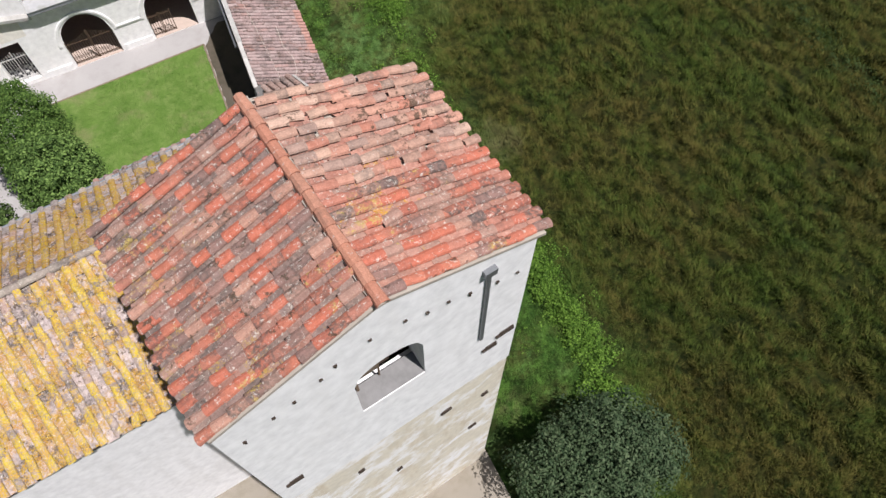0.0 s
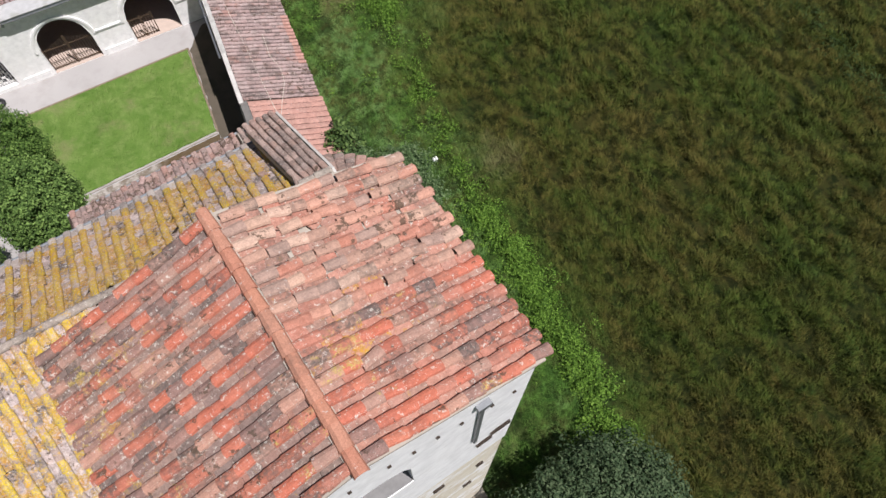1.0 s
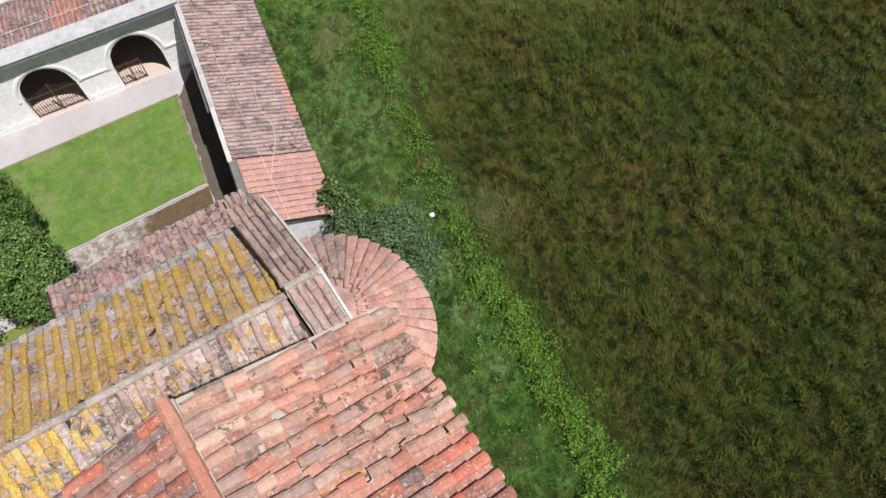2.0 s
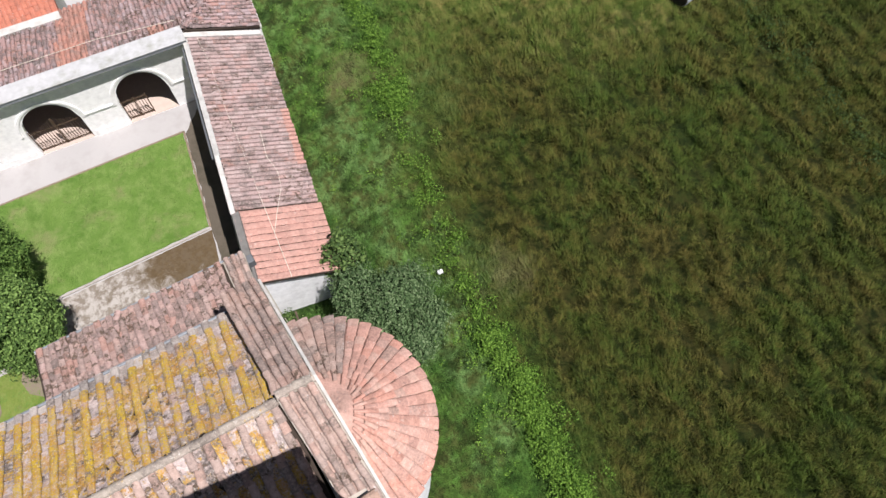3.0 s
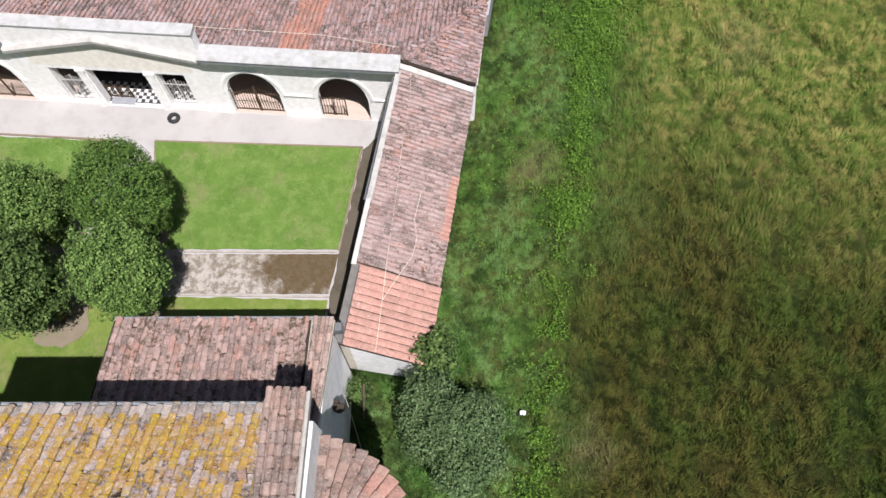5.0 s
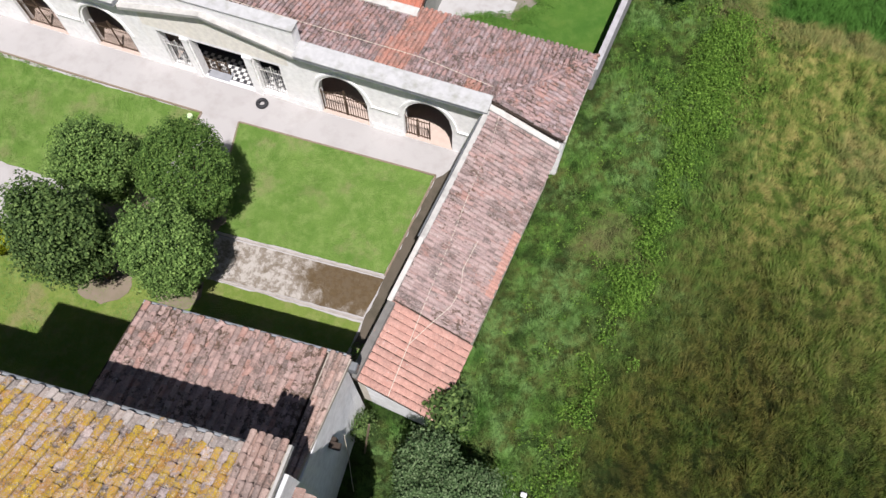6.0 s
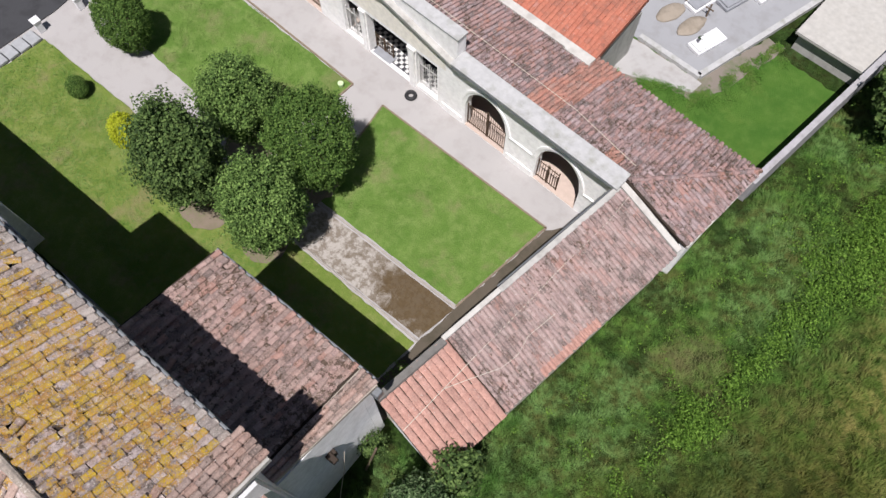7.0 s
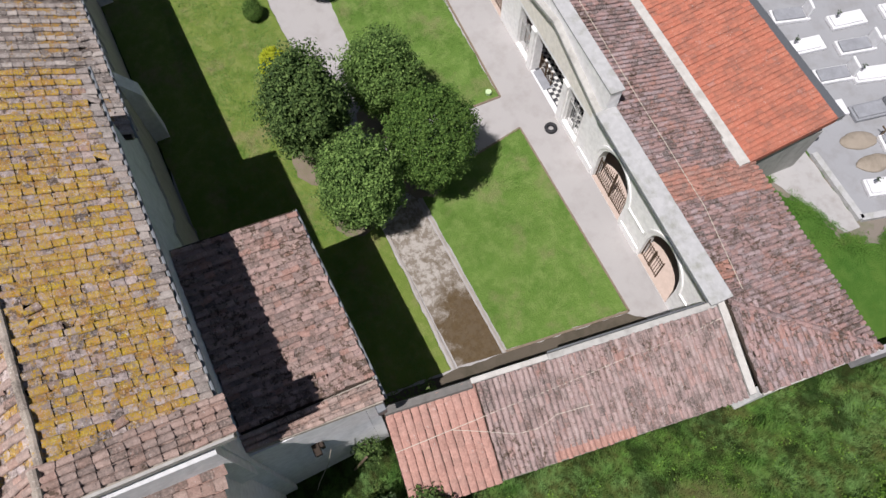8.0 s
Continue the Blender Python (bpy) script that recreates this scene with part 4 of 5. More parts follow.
def side_chapel():
    t = Frame("side_chapel", CH, (3.5, 18.5, 0), "lean-to side chapel with brown clay tiles against the chancel", "church")
    part("north_wall", boxes((-0.28, 7.1, 19.9, 20.3, -0.5, 6.72)), church_wall, t)
    for a, b in ((-0.28, 0.12), (6.7, 7.1)):
        bm = bmesh.new()
        ring = [(16.21, -0.5), (19.89, -0.5), (19.89, 6.76), (16.21, 7.55)]
        hexa(bm, [(a, v, z) for v, z in ring], [(b, v, z) for v, z in ring])
        part("end_wall", bm, church_wall, t, "white end wall")
    V0, V1, Z0, Z1 = 20.53, 16.23, 6.86, 7.75
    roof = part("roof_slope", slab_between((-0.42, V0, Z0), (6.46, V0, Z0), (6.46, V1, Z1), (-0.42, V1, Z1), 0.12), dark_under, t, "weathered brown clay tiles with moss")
    lay_tiles(roof, t.base, (-0.42, V0, Z0), (6.46, V0, Z0), (-0.42, V1, Z1), (6.46, V1, Z1), tile_side, near=(3, 19, 7.7), rng=random.Random(41), jitter=1.9, pitch=0.41, cover=BROAD_COVER, pan=WIDE_PAN)
    part("eave_band", boxes((-0.42, 6.46, V0 - 0.02, V0 + 0.04, Z0 - 0.12, Z0 - 0.01)), mortar, t, "pale mortar under the eave tiles")
    part("gutter", tube(bmesh.new(), [(-0.42, V0 + 0.11, Z0 - 0.06), (7.2, V0 + 0.11, Z0 - 0.06)], 0.05, 8), zinc_pale, t, "pale zinc gutter")
    verge = part("verge_roof", slab_between((6.48, V0 - 0.02, Z0 + 0.12), (7.28, V0 - 0.02, Z0 + 0.05), (7.02, V1, Z1 + 0.05), (6.48, V1, Z1 + 0.12), 0.20), mortar, t, "strip of grey clay tiles along the verge")
    lay_tiles(verge, t.base, (6.48, V0 - 0.02, Z0 + 0.12), (7.28, V0 - 0.02, Z0 + 0.05), (6.48, V1, Z1 + 0.12), (7.02, V1, Z1 + 0.05), tile_verge, near=(6.7, 19, 7.7), rng=random.Random(43), most=120)
    part("wall_box", boxes((7.12, 7.52, 17.75, 18.0, 4.9, 5.15), (7.12, 7.30, 18.002, 18.15, 4.6, 5.1), (7.12, 7.35, 17.80, 17.95, 4.35, 4.898), bevel=0.02), dark_under, t, "dark metal wall bracket")
    part("gutter_head", boxes((7.12, 7.5, 20.2, 20.52, 6.2, 6.65), bevel=0.03), lead, t)


    bm = tube(bmesh.new(), [(7.50, 18.3, 5.0), (7.56, 17.9, 3.2), (7.7, 17.2, 1.4), (7.75, 16.9, 0.3)], 0.014, 5)
    single("hanging_cable", bm, cable_mat, "thin pale cable hanging from the chapel wall", "cable", m=CH, base=(7.6, 17.4, 0.3))
    bm = tube(bmesh.new(), [(7.66, 18.5, 0.0), (7.92, 19.2, 2.9)], 0.045, 7)
    single("leaning_post", bm, wood, "old leaning wooden post beside the chapel", "post", m=CH, base=(7.66, 18.5, 0))


def apse():
    cu, cv, R, zr, za = 6.94, 12.68, 3.25, 10.15, 12.25
    au, av = 7.88, 12.33
    t = Frame("apse", CH, (cu, cv, 0), "half-round apse with a fan of clay tiles", "church")
    n = 28
    ang = [-math.pi / 2 + math.pi * k / n for k in range(n + 1)]
    bm = bmesh.new()
    rw = R - 0.25
    ring = [(cu + 0.18 + rw * math.cos(a), cv + rw * math.sin(a)) for a in ang]
    hexa(bm, [(u, v, -0.5) for u, v in ring], [(u, v, zr - 0.1) for u, v in ring])
    part("wall", bm, church_wall, t, "curved white plaster wall")
    bm = bmesh.new()
    rw = R - 0.13
    ring = [(cu + 0.18 + rw * math.cos(a), cv + rw * math.sin(a)) for a in ang]
    hexa(bm, [(u, v, zr - 0.35) for u, v in ring], [(u, v, zr - 0.12) for u, v in ring])
    part("cornice", bm, church_wall, t)
    bm = bmesh.new()
    rim = [bm.verts.new((cu + 0.18 + R * math.cos(a), cv + R * math.sin(a), zr)) for a in ang]
    low = [bm.verts.new((v.co.x, v.co.y, zr - 0.1)) for v in rim]
    top, mid = bm.verts.new((au, av, za)), bm.verts.new((cu + 0.18, cv, zr - 0.1))
    for k in range(n):
        bm.faces.new((rim[k], rim[k + 1], top)), bm.faces.new((low[k + 1], low[k], mid)), bm.faces.new((low[k], low[k + 1], rim[k + 1], rim[k]))
    bm.faces.new((rim[0], top, mid, low[0])), bm.faces.new((top, rim[-1], low[-1], mid))
    roof = part("roof_slope", bm, tile_apse, t, "fan of pink and red clay tiles")
    rng, mats = random.Random(51), []
    rows = 27
    slope_len = math.hypot(R, za - zr)
    for k in range(rows):
        a = -math.pi / 2 + math.pi * (k + 0.5) / rows
        out = Vector((math.cos(a), math.sin(a), 0))
        lo = Vector((cu + 0.18, cv, zr)) + out * (R + 0.05)
        hi = Vector((au, av, za))
        slope_len = (hi - lo).length
        d = (hi - lo).normalized()
        side = Vector((-d.y, d.x, 0)).normalized() * (-1 if d.x * -math.sin(a) > 9 else 1)
        nor = side.cross(d).normalized()
        nor = nor if nor.z > 0 else -nor
        limit = min(8 if k % 2 == 0 else 7, int(slope_len / 0.345) - 1)
        for j in range(limit):
            q = lo + d * (j * 0.345) + nor * 0.06 + side * rng.uniform(-0.015, 0.015)
            w = max(0.16, (1 - j * 0.345 / slope_len)) * 2.05 * rng.uniform(0.93, 1.02)
            y = (d + side * rng.gauss(0, 0.03)).normalized()
            x = y.cross(nor).normalized()
            z = x.cross(y)
            mats.append((a, Matrix(((x.x, y.x, z.x, q.x), (x.y, y.y, z.y, q.y), (x.z, y.z, z.z, q.z), (0, 0, 0, 1))) @ Matrix.Diagonal((w, 1.02, 0.55, 1))))
    me, old = form_mesh("roof_tile", COVER, tile_apse), form_mesh("roof_tile", COVER, tile_verge)
    for a, m in mats:
        ob = new("roof_tile", old if a > 0.85 else me)
        ob.parent = roof
        ob.matrix_basis = Matrix.Translation(-t.base) @ m


WING = pose(5.578, 20.998, 0, 0, 0, -5.0)


def side_wing():
    t = Frame("side_wing", WING, (1.7, 6.5, 0), "long low wing with a single-pitch clay tile roof", "outbuilding")
    part("court_wall", boxes((0.0, 0.35, 0.1, 12.75, -0.5, 4.2)), wing_wall_mat, t, "stained courtyard wall")
    part("field_wall", boxes((2.95, 3.25, 0.1, 12.9, -0.5, 3.0)), wing_wall_mat, t)
    for a, b in ((0.1, 0.4), (12.55, 12.75)):
        bm = bmesh.new()
        ring = [(0.351, -0.5), (2.949, -0.5), (2.949, 3.02), (0.351, 4.15)]
        hexa(bm, [(u, a, z) for u, z in ring], [(u, b, z) for u, z in ring])
        part("end_wall", bm, church_wall, t, "pale plaster end wall")
    zi, zo, W = 4.36, 3.04, 3.38
    bm = slab_between((0.05, 3.27, zi), (0.05, 12.86, zi), (W, 13.03, zo), (W, 3.27, zo), 0.12)
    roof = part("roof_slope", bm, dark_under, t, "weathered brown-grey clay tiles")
    lay_tiles(roof, t.base, (W, 3.27, zo), (W, 13.03, zo), (0.12, 3.27, zi), (0.12, 12.86, zi), tile_wing, near=(1.7, 6.5, 3.7), rng=random.Random(61), pitch=0.225, keep=lambda p: not (p.x > 3.2 and 5.2 < p.y < 8.6))
    lay_tiles(roof, t.base, (W, 3.27, zo), (W, 13.03, zo), (0.12, 3.27, zi), (0.12, 12.86, zi), tile_new, near=(3.2, 7, 3.2), rng=random.Random(66), pitch=0.225, keep=lambda p: p.x > 3.2 and 5.2 < p.y < 8.6)
    bm = slab_between((0.03, -0.12, zi + 0.05), (0.03, 3.25, zi + 0.05), (W + 0.08, 3.25, zo + 0.05), (W + 0.08, -0.12, zo + 0.05), 0.14)
    roof2 = part("roof_slope", bm, dark_under, t, "newer salmon-pink interlocking tiles")
    lay_tiles(roof2, t.base, (W + 0.08, -0.12, zo + 0.05), (W + 0.08, 3.25, zo + 0.05), (0.06, -0.12, zi + 0.05), (0.06, 3.25, zi + 0.05), tile_new, near=(1.7, 1.7, 3.7), rng=random.Random(62), pitch=0.295, jitter=0.5, lift=-0.015, cover=FLAT_COVER, pans=False)
    part("coping", boxes((-0.10, 0.11, 3.15, 6.1, 4.20, 4.52), bevel=0.02), pale_mortar, t, "white mortar coping", smooth=False)
    part("coping", boxes((-0.10, 0.14, 6.102, 12.8, 4.20, 4.47)), cement, t, "grey cement coping")
    bm = bmesh.new()
    hexa(bm, [(-0.14, -0.1, 4.20), (0.30, -0.1, 4.20), (0.30, 3.148, 4.20), (-0.14, 3.148, 4.20)], [(-0.06, -0.1, 4.46), (0.24, -0.1, 4.58), (0.24, 3.148, 4.58), (-0.06, 3.148, 4.46)])
    part("coping", bm, dark_cement, t, "rounded dark grey cement coping")
    part("gutter", tube(bmesh.new(), [(-0.22, 6.2, 4.18), (-0.22, 12.6, 4.15)], 0.05), lead, t)
    part("verge_strip", slab_between((0.0, 12.88, 4.52), (0.0, 13.18, 4.52), (W + 0.02, 13.33, 3.2), (W + 0.02, 13.05, 3.2), 0.14), pale_mortar, t, "pale mortar strip")
    # roof cables
    for pts in ([(1.5, -0.1), (1.35, 2.0), (1.2, 4.0), (1.05, 6.5), (0.85, 9.0), (0.75, 11.5), (0.55, 12.85)], [(1.35, 2.0), (1.7, 3.0), (2.15, 4.2), (2.2, 5.0), (1.95, 5.8), (2.0, 7.2)]):
        bm = tube(bmesh.new(), [(u, v, zi - (zi - zo) * u / W + 0.17) for u, v in pts], 0.016, 5)
        single("roof_cable", bm, cable_mat, "thin pale cable lying over the roof tiles", "cable", m=WING, base=(1.3, 3, 3.9))


# ---- arcade ----
ARCHES = [(-1.90, 0.66), (2.55, 5.03), (-14.86, -12.30), (-19.2, -16.7), (-23.7, -21.2), (-28.2, -25.7)]
BAYS = [(-10.38, -9.05, 0.12), (-8.58, -5.70, -0.29), (-5.15, -3.75, 0.24)]
AY0, AY1, TOP = 33.98, 34.42, 4.05


def arch_z(x, a, b, spring=1.68, rise=1.56):
    c, h = (a + b) / 2, (b - a) / 2
    return spring + rise * math.sqrt(max(0.0, 1 - ((x - c) / h) ** 2))


def arcade():
    t = Frame("arcade_building", OPEN, (-8, 36.5, 0), "long white arcade with arches, a pediment and a tiled roof", "building")
    spans = sorted([(a, b, "arch", 0.02) for a, b in ARCHES] + [(a, b, "bay", s) for a, b, s in BAYS])
    quads, x = [], -34.0
    for a, b, kind, sill in spans:
        quads.append([(x, -0.3), (a, -0.3), (a, TOP), (x, TOP)])
        n = 16 if kind == "arch" else 1
        for k in range(n):
            p, q = a + (b - a) * k / n, a + (b - a) * (k + 1) / n
            zp, zq = (arch_z(p, a, b), arch_z(q, a, b)) if kind == "arch" else (2.84, 2.84)
            quads += [[(p, -0.3), (q, -0.3), (q, sill), (p, sill)], [(p, zp), (q, zq), (q, TOP), (p, TOP)]]
        x = b
    quads.append([(x, -0.3), (6.75, -0.3), (6.75, TOP), (x, TOP)])
    part("front_wall", extrude_y(quads, AY0, AY1), arcade_wall_mat, t, "white plaster front wall with arched openings")
    part("back_wall", boxes((-34, 10.3, 38.75, 39.1, -0.5, 3.0)), shaded_inner_wall, t)
    part("end_wall", boxes((9.9, 10.25, 34.2, 38.749, -0.5, 2.95)), arcade_wall_mat, t)
    part("floor", boxes((-34, 9.9, 34.42, 38.75, -0.3, 0.02)), terracotta_floor, t, "worn terracotta floor")
    part("inner_ceiling", slab_between((-34, 34.43, 3.95), (6.5, 34.43, 3.95), (6.5, 38.74, 2.9), (-34, 38.74, 2.9), 0.1), wood, t)
    for a, b in ARCHES:
        part("threshold", boxes((a + 0.005, b - 0.005, AY0 + 0.002, AY1 - 0.002, 0.021, 0.034)), terracotta_floor, t, "worn terracotta threshold")
    # archivolts, string course, cornice
    for a, b in ARCHES:
        c, h = (a + b) / 2, (b - a) / 2
        bm, rings = bmesh.new(), []
        for k in range(21):
            ang = math.pi * k / 20
            rings.append([bm.verts.new((c + math.cos(ang) * (h + d), y, 1.68 + math.sin(ang) * (1.56 + d))) for d, y in ((0.14, AY0), (0.14, AY0 - 0.06), (0.26, AY0 - 0.06), (0.26, AY0))])
        for r0, r1 in zip(rings, rings[1:]):
            for i in range(3):
                bm.faces.new((r0[i], r0[i + 1], r1[i + 1], r1[i]))
        part("archivolt", bm, arcade_wall_mat, t, "moulded plaster arch band")
    edges = sorted(ARCHES + [(-12.0, -2.3)])
    x = -34.0
    for a, b in edges + [(6.6, 6.6)]:
        if a - 0.3 > x + 0.3:
            part("string_course", boxes((x + 0.02, a - 0.28, AY0 - 0.07, AY0 - 0.001, 1.74, 1.83)), arcade_wall_mat, t)
        x = b + 0.26
    for a, b in ((-34, -11.7), (-2.5, 6.75)):
        part("cornice", boxes((a, b, AY0 - 0.48, AY0 + 0.48, 4.58, 4.66), bevel=0.02), pale_cement, t, "grey weathered projecting cornice")
        part("cornice_moulding", boxes((a, b, AY0 - 0.44, AY0 + 0.40, 4.36, 4.578), bevel=0.03), cornice_face, t, "dark grey cornice face")
        part("cornice_moulding", boxes((a, b, AY0 - 0.26, AY0 + 0.40, 4.24, 4.358), bevel=0.02), arcade_wall_mat, t)
        part("cornice_moulding", boxes((a, b, AY0 - 0.14, AY0 + 0.40, 4.052, 4.238)), arcade_wall_mat, t)
    # attic with its raking cornice
    part("attic", boxes((-11.7, -2.5, AY0, AY0 + 0.55, 4.052, 5.70)), arcade_wall_mat, t, "white attic wall over the portico")
    part("attic_cap", boxes((-11.75, -2.45, AY0 - 0.04, AY0 + 0.62, 5.702, 5.78)), pale_cement, t)
    for x0, x1, z0, z1 in ((-11.75, -7.1, 4.06, 5.12), (-7.1, -2.48, 5.12, 4.06)):
        bm = bmesh.new()
        hexa(bm, [(x0, AY0 - 0.28, z0), (x1, AY0 - 0.28, z1), (x1, AY0 - 0.002, z1), (x0, AY0 - 0.002, z0)], [(x0, AY0 - 0.28, z0 + 0.16), (x1, AY0 - 0.28, z1 + 0.16), (x1, AY0 - 0.002, z1 + 0.2), (x0, AY0 - 0.002, z0 + 0.2)])
        part("raking_cornice", bm, cement, t, "grey raking cornice of the pediment")
    bm = bmesh.new()
    hexa(bm, [(-11.0, AY0 - 0.004, 3.05), (-3.2, AY0 - 0.004, 3.05), (-3.2, AY0 - 0.004, 4.1), (-7.1, AY0 - 0.004, 5.0), (-11.0, AY0 - 0.004, 4.1)], [(-11.0, AY0 + 0.01, 3.05), (-3.2, AY0 + 0.01, 3.05), (-3.2, AY0 + 0.01, 4.1), (-7.1, AY0 + 0.01, 5.0), (-11.0, AY0 + 0.01, 4.1)])
    part("tympanum", bm, cream_wall, t, "pale cream pediment field")
    for x0, x1 in ((-8.99, -8.64), (-5.64, -5.21)):
        part("pillar", boxes((x0 + 0.02, x1 - 0.02, AY0 - 0.10, AY0 - 0.002, -0.2, 2.75), (x0 - 0.03, x1 + 0.03, AY0 - 0.12, AY0 - 0.002, 2.752, 2.90)), arcade_wall_mat, t, "white portico pillar")
    part("step", boxes((-8.57, -5.71, AY0 - 0.03, AY0 + 0.22, -0.1, 0.03), bevel=0.01), marble, t, "pale stone threshold of the portico")
    part("plinth", boxes((-3.4, -2.1, AY0 - 0.06, AY0 - 0.001, -0.1, 0.45)), arcade_wall_mat, t)
    part("plinth", boxes((0.85, 2.4, AY0 - 0.06, AY0 - 0.001, -0.1, 0.42)), arcade_wall_mat, t)
    # checkered floor behind the portico
    k = 0
    floor = part("checker_base", boxes((-8.57, -5.71, 34.21, 34.44, -0.1, 0.04), (-10.4, -3.4, 34.44, 36.4, 0.0, 0.04)), tile_black, t, "black and white checkered floor, left black at its shaded back")
    me = mesh_of(boxes((-0.098, 0.098, -0.098, 0.098, 0.0, 0.008)), tile_white)
    # Only six rows get white tiles; bare black base stands for shade behind.
    for i in range(34):
        for j in range(6):
            if (i + j) % 2 == 0 and (j > 0 or 9 <= i <= 22):
                ob = new("floor_tile", me)
                ob.parent = floor
                ob.matrix_basis = Matrix.Translation(Vector((-10.25 + i * 0.2, 34.34 + j * 0.2, 0.041)) - t.base)
    # roof
    xe, yb, zf, zb = 10.45, 39.28, 4.58, 3.15
    hx = 6.9
    bm = bmesh.new()
    up = [Vector(p) for p in ((-34, 34.1, zf), (hx, 34.1, zf), (xe, yb, zb), (-34, yb, zb))]
    hexa(bm, [p - Vector((0, 0, 0.13)) for p in up], up)
    roof = part("roof_slope", bm, dark_under, t, "brown and red half-round clay tiles")
    red = lambda p: 1.0 + 0.06 * (p.y - 34) < p.x < 2.4 + 0.09 * (p.y - 34) or (5.2 < p.x < 6.0 and p.y < 35.4)  # noqa: E731
    hip = lambda y: hx + (xe - hx) * (y - 34.1) / (yb - 34.1)  # noqa: E731
    lay_tiles(roof, t.base, (-34, yb, zb), (xe, yb, zb), (-34, 34.12, zf), (xe, 34.12, zf), tile_arcade, near=(4, 36, 4), rng=random.Random(71), keep=lambda p: p.x < hip(p.y) and not red(p) and p.y > (34.72 if p.x < 6.6 else 0), jitter=1.8)
    lay_tiles(roof, t.base, (-34, yb, zb), (xe, yb, zb), (-34, 34.12, zf), (xe, 34.12, zf), tile_band, near=(1.8, 36, 4), rng=random.Random(71), keep=lambda p: red(p) and p.y > 34.72, jitter=1.8)
    bm = bmesh.new()
    up = [Vector(p) for p in ((hx, 34.1, zf), (xe - 0.25, 34.15, 3.2), (xe, yb, zb))]
    hexa(bm, [p - Vector((0, 0, 0.13)) for p in up], up)
    end = part("roof_hip", bm, dark_under, t, "hipped end of clay tiles")
    lay_tiles(end, t.base, (xe - 0.25, 34.15, 3.2), (xe, yb, zb), (hx, 34.15, zf), (hx, yb, zf), tile_arcade, near=(9, 36, 3.6), rng=random.Random(72), keep=lambda p: p.x > hip(p.y), jitter=1.8, most=200)
    bm = bmesh.new()
    hexa(bm, [(xe - 0.27, 34.2, 3.0), (xe - 0.15, 34.2, 3.0), (xe + 0.10, yb, 2.95), (xe - 0.02, yb, 2.95)], [(xe - 0.27, 34.2, 3.16), (xe - 0.15, 34.2, 3.16), (xe + 0.10, yb, 3.11), (xe - 0.02, yb, 3.11)])
    part("eave_band", bm, pale_mortar, t, "pale mortar under the eave tiles")
    ridge_tiles(end, t.base, (hx, 34.2, zf), (xe, yb, zb), tile_arcade, 0.08)
    for pts in ([(6.6, 35.0), (3.0, 35.6), (-3.0, 35.7), (-9, 35.9), (-16, 36.0), (-24, 36.1)],):
        bm = tube(bmesh.new(), [(u, v, zf + (zb - zf) * (v - 34.1) / (yb - 34.1) + 0.17) for u, v in pts], 0.016, 5)
        single("roof_cable", bm, cable_mat, "thin pale cable lying over the arcade roof", "cable", base=(0, 35.6, 4.2))


def gate(name, x0, x1, y, z0, heights, mat, label, gap=0.13):
    """An upright-bar gate or rail; heights: the bars' upper ends along the way from x0 to x1 (0 to 1)."""
    t = Frame(name, OPEN, ((x0 + x1) / 2, y, z0), label, "gate", "iron gates of the arcade")
    n = max(2, round((x1 - x0) / gap))
    for k in range(n + 1):
        f = k / n
        part("bar", tube(bmesh.new(), [(x0 + (x1 - x0) * f, y, z0), (x0 + (x1 - x0) * f, y, z0 + heights(f))], 0.016, 5), mat, t)
    for z in (0.12, min(heights(0), heights(0.5)) - 0.15):
        part("rail", boxes((x0, x1, y - 0.015, y + 0.015, z0 + z, z0 + z + 0.04)), mat, t)
    for f in (0, 0.5, 1):
        x = x0 + (x1 - x0) * f
        part("post", boxes((x - 0.025, x + 0.025, y - 0.026, y + 0.026, z0, z0 + heights(f) + 0.05)), mat, t)
    return t


def doormat():
    single("doormat", boxes((-8.45, -7.20, 34.02, 34.60, 0.052, 0.07), bevel=0.008), granite, "dark grey mat on the checkered floor", "mat", base=(-7.8, 34.3, 0.052))


doormat()


def gates():
    swoop = lambda f: 1.55 + 0.45 * (1 - abs(2 * f - 1)) ** 1.5  # noqa: E731
    for a, b in (ARCHES[0], ARCHES[2], ARCHES[3]):
        gate("arch_gate", a + 0.03, b - 0.03, AY0 + 0.2, 0.02, swoop, iron, "closed rusty iron bar gate in an arch")
    gate("arch_gate", 2.58, 3.80, AY0 + 0.2, 0.02, lambda f: 1.5, iron, "half-open rusty iron gate in an arch")
    for a, b, s in (BAYS[0], BAYS[2]):
        gate("portico_rail", a + 0.02, b - 0.02, AY0 + 0.2, s, lambda f: 1.7 + 0.25 * (1 - abs(2 * f - 1)), white_iron, "pale painted iron railing in a portico bay")
    a, b, s = BAYS[1]
    gate("portico_gate", a + 0.02, (a + b) / 2 - 0.2, AY0 + 0.48, 0.03, lambda f: 1.0, iron, "low dark iron gate of the portico")


def tyre():
    bm = bmesh.new()
    N, M = 28, 10
    rings = []
    for i in range(N):
        a = 2 * math.pi * i / N
        rings.append([bm.verts.new(((0.225 + 0.10 * math.cos(b)) * math.cos(a), (0.225 + 0.10 * math.cos(b)) * math.sin(a), 0.10 * math.sin(b) + 0.10)) for b in [2 * math.pi * k / M for k in range(M)]])
    for i in range(N):
        for k in range(M):
            bm.faces.new((rings[i][k], rings[(i + 1) % N][k], rings[(i + 1) % N][(k + 1) % M], rings[i][(k + 1) % M]))
    single("tyre", bm, tyre_rubber, "old black rubber tyre lying on the gravel", "tyre", m=pose(-5.02, 33.35, 0.0), smooth=True)


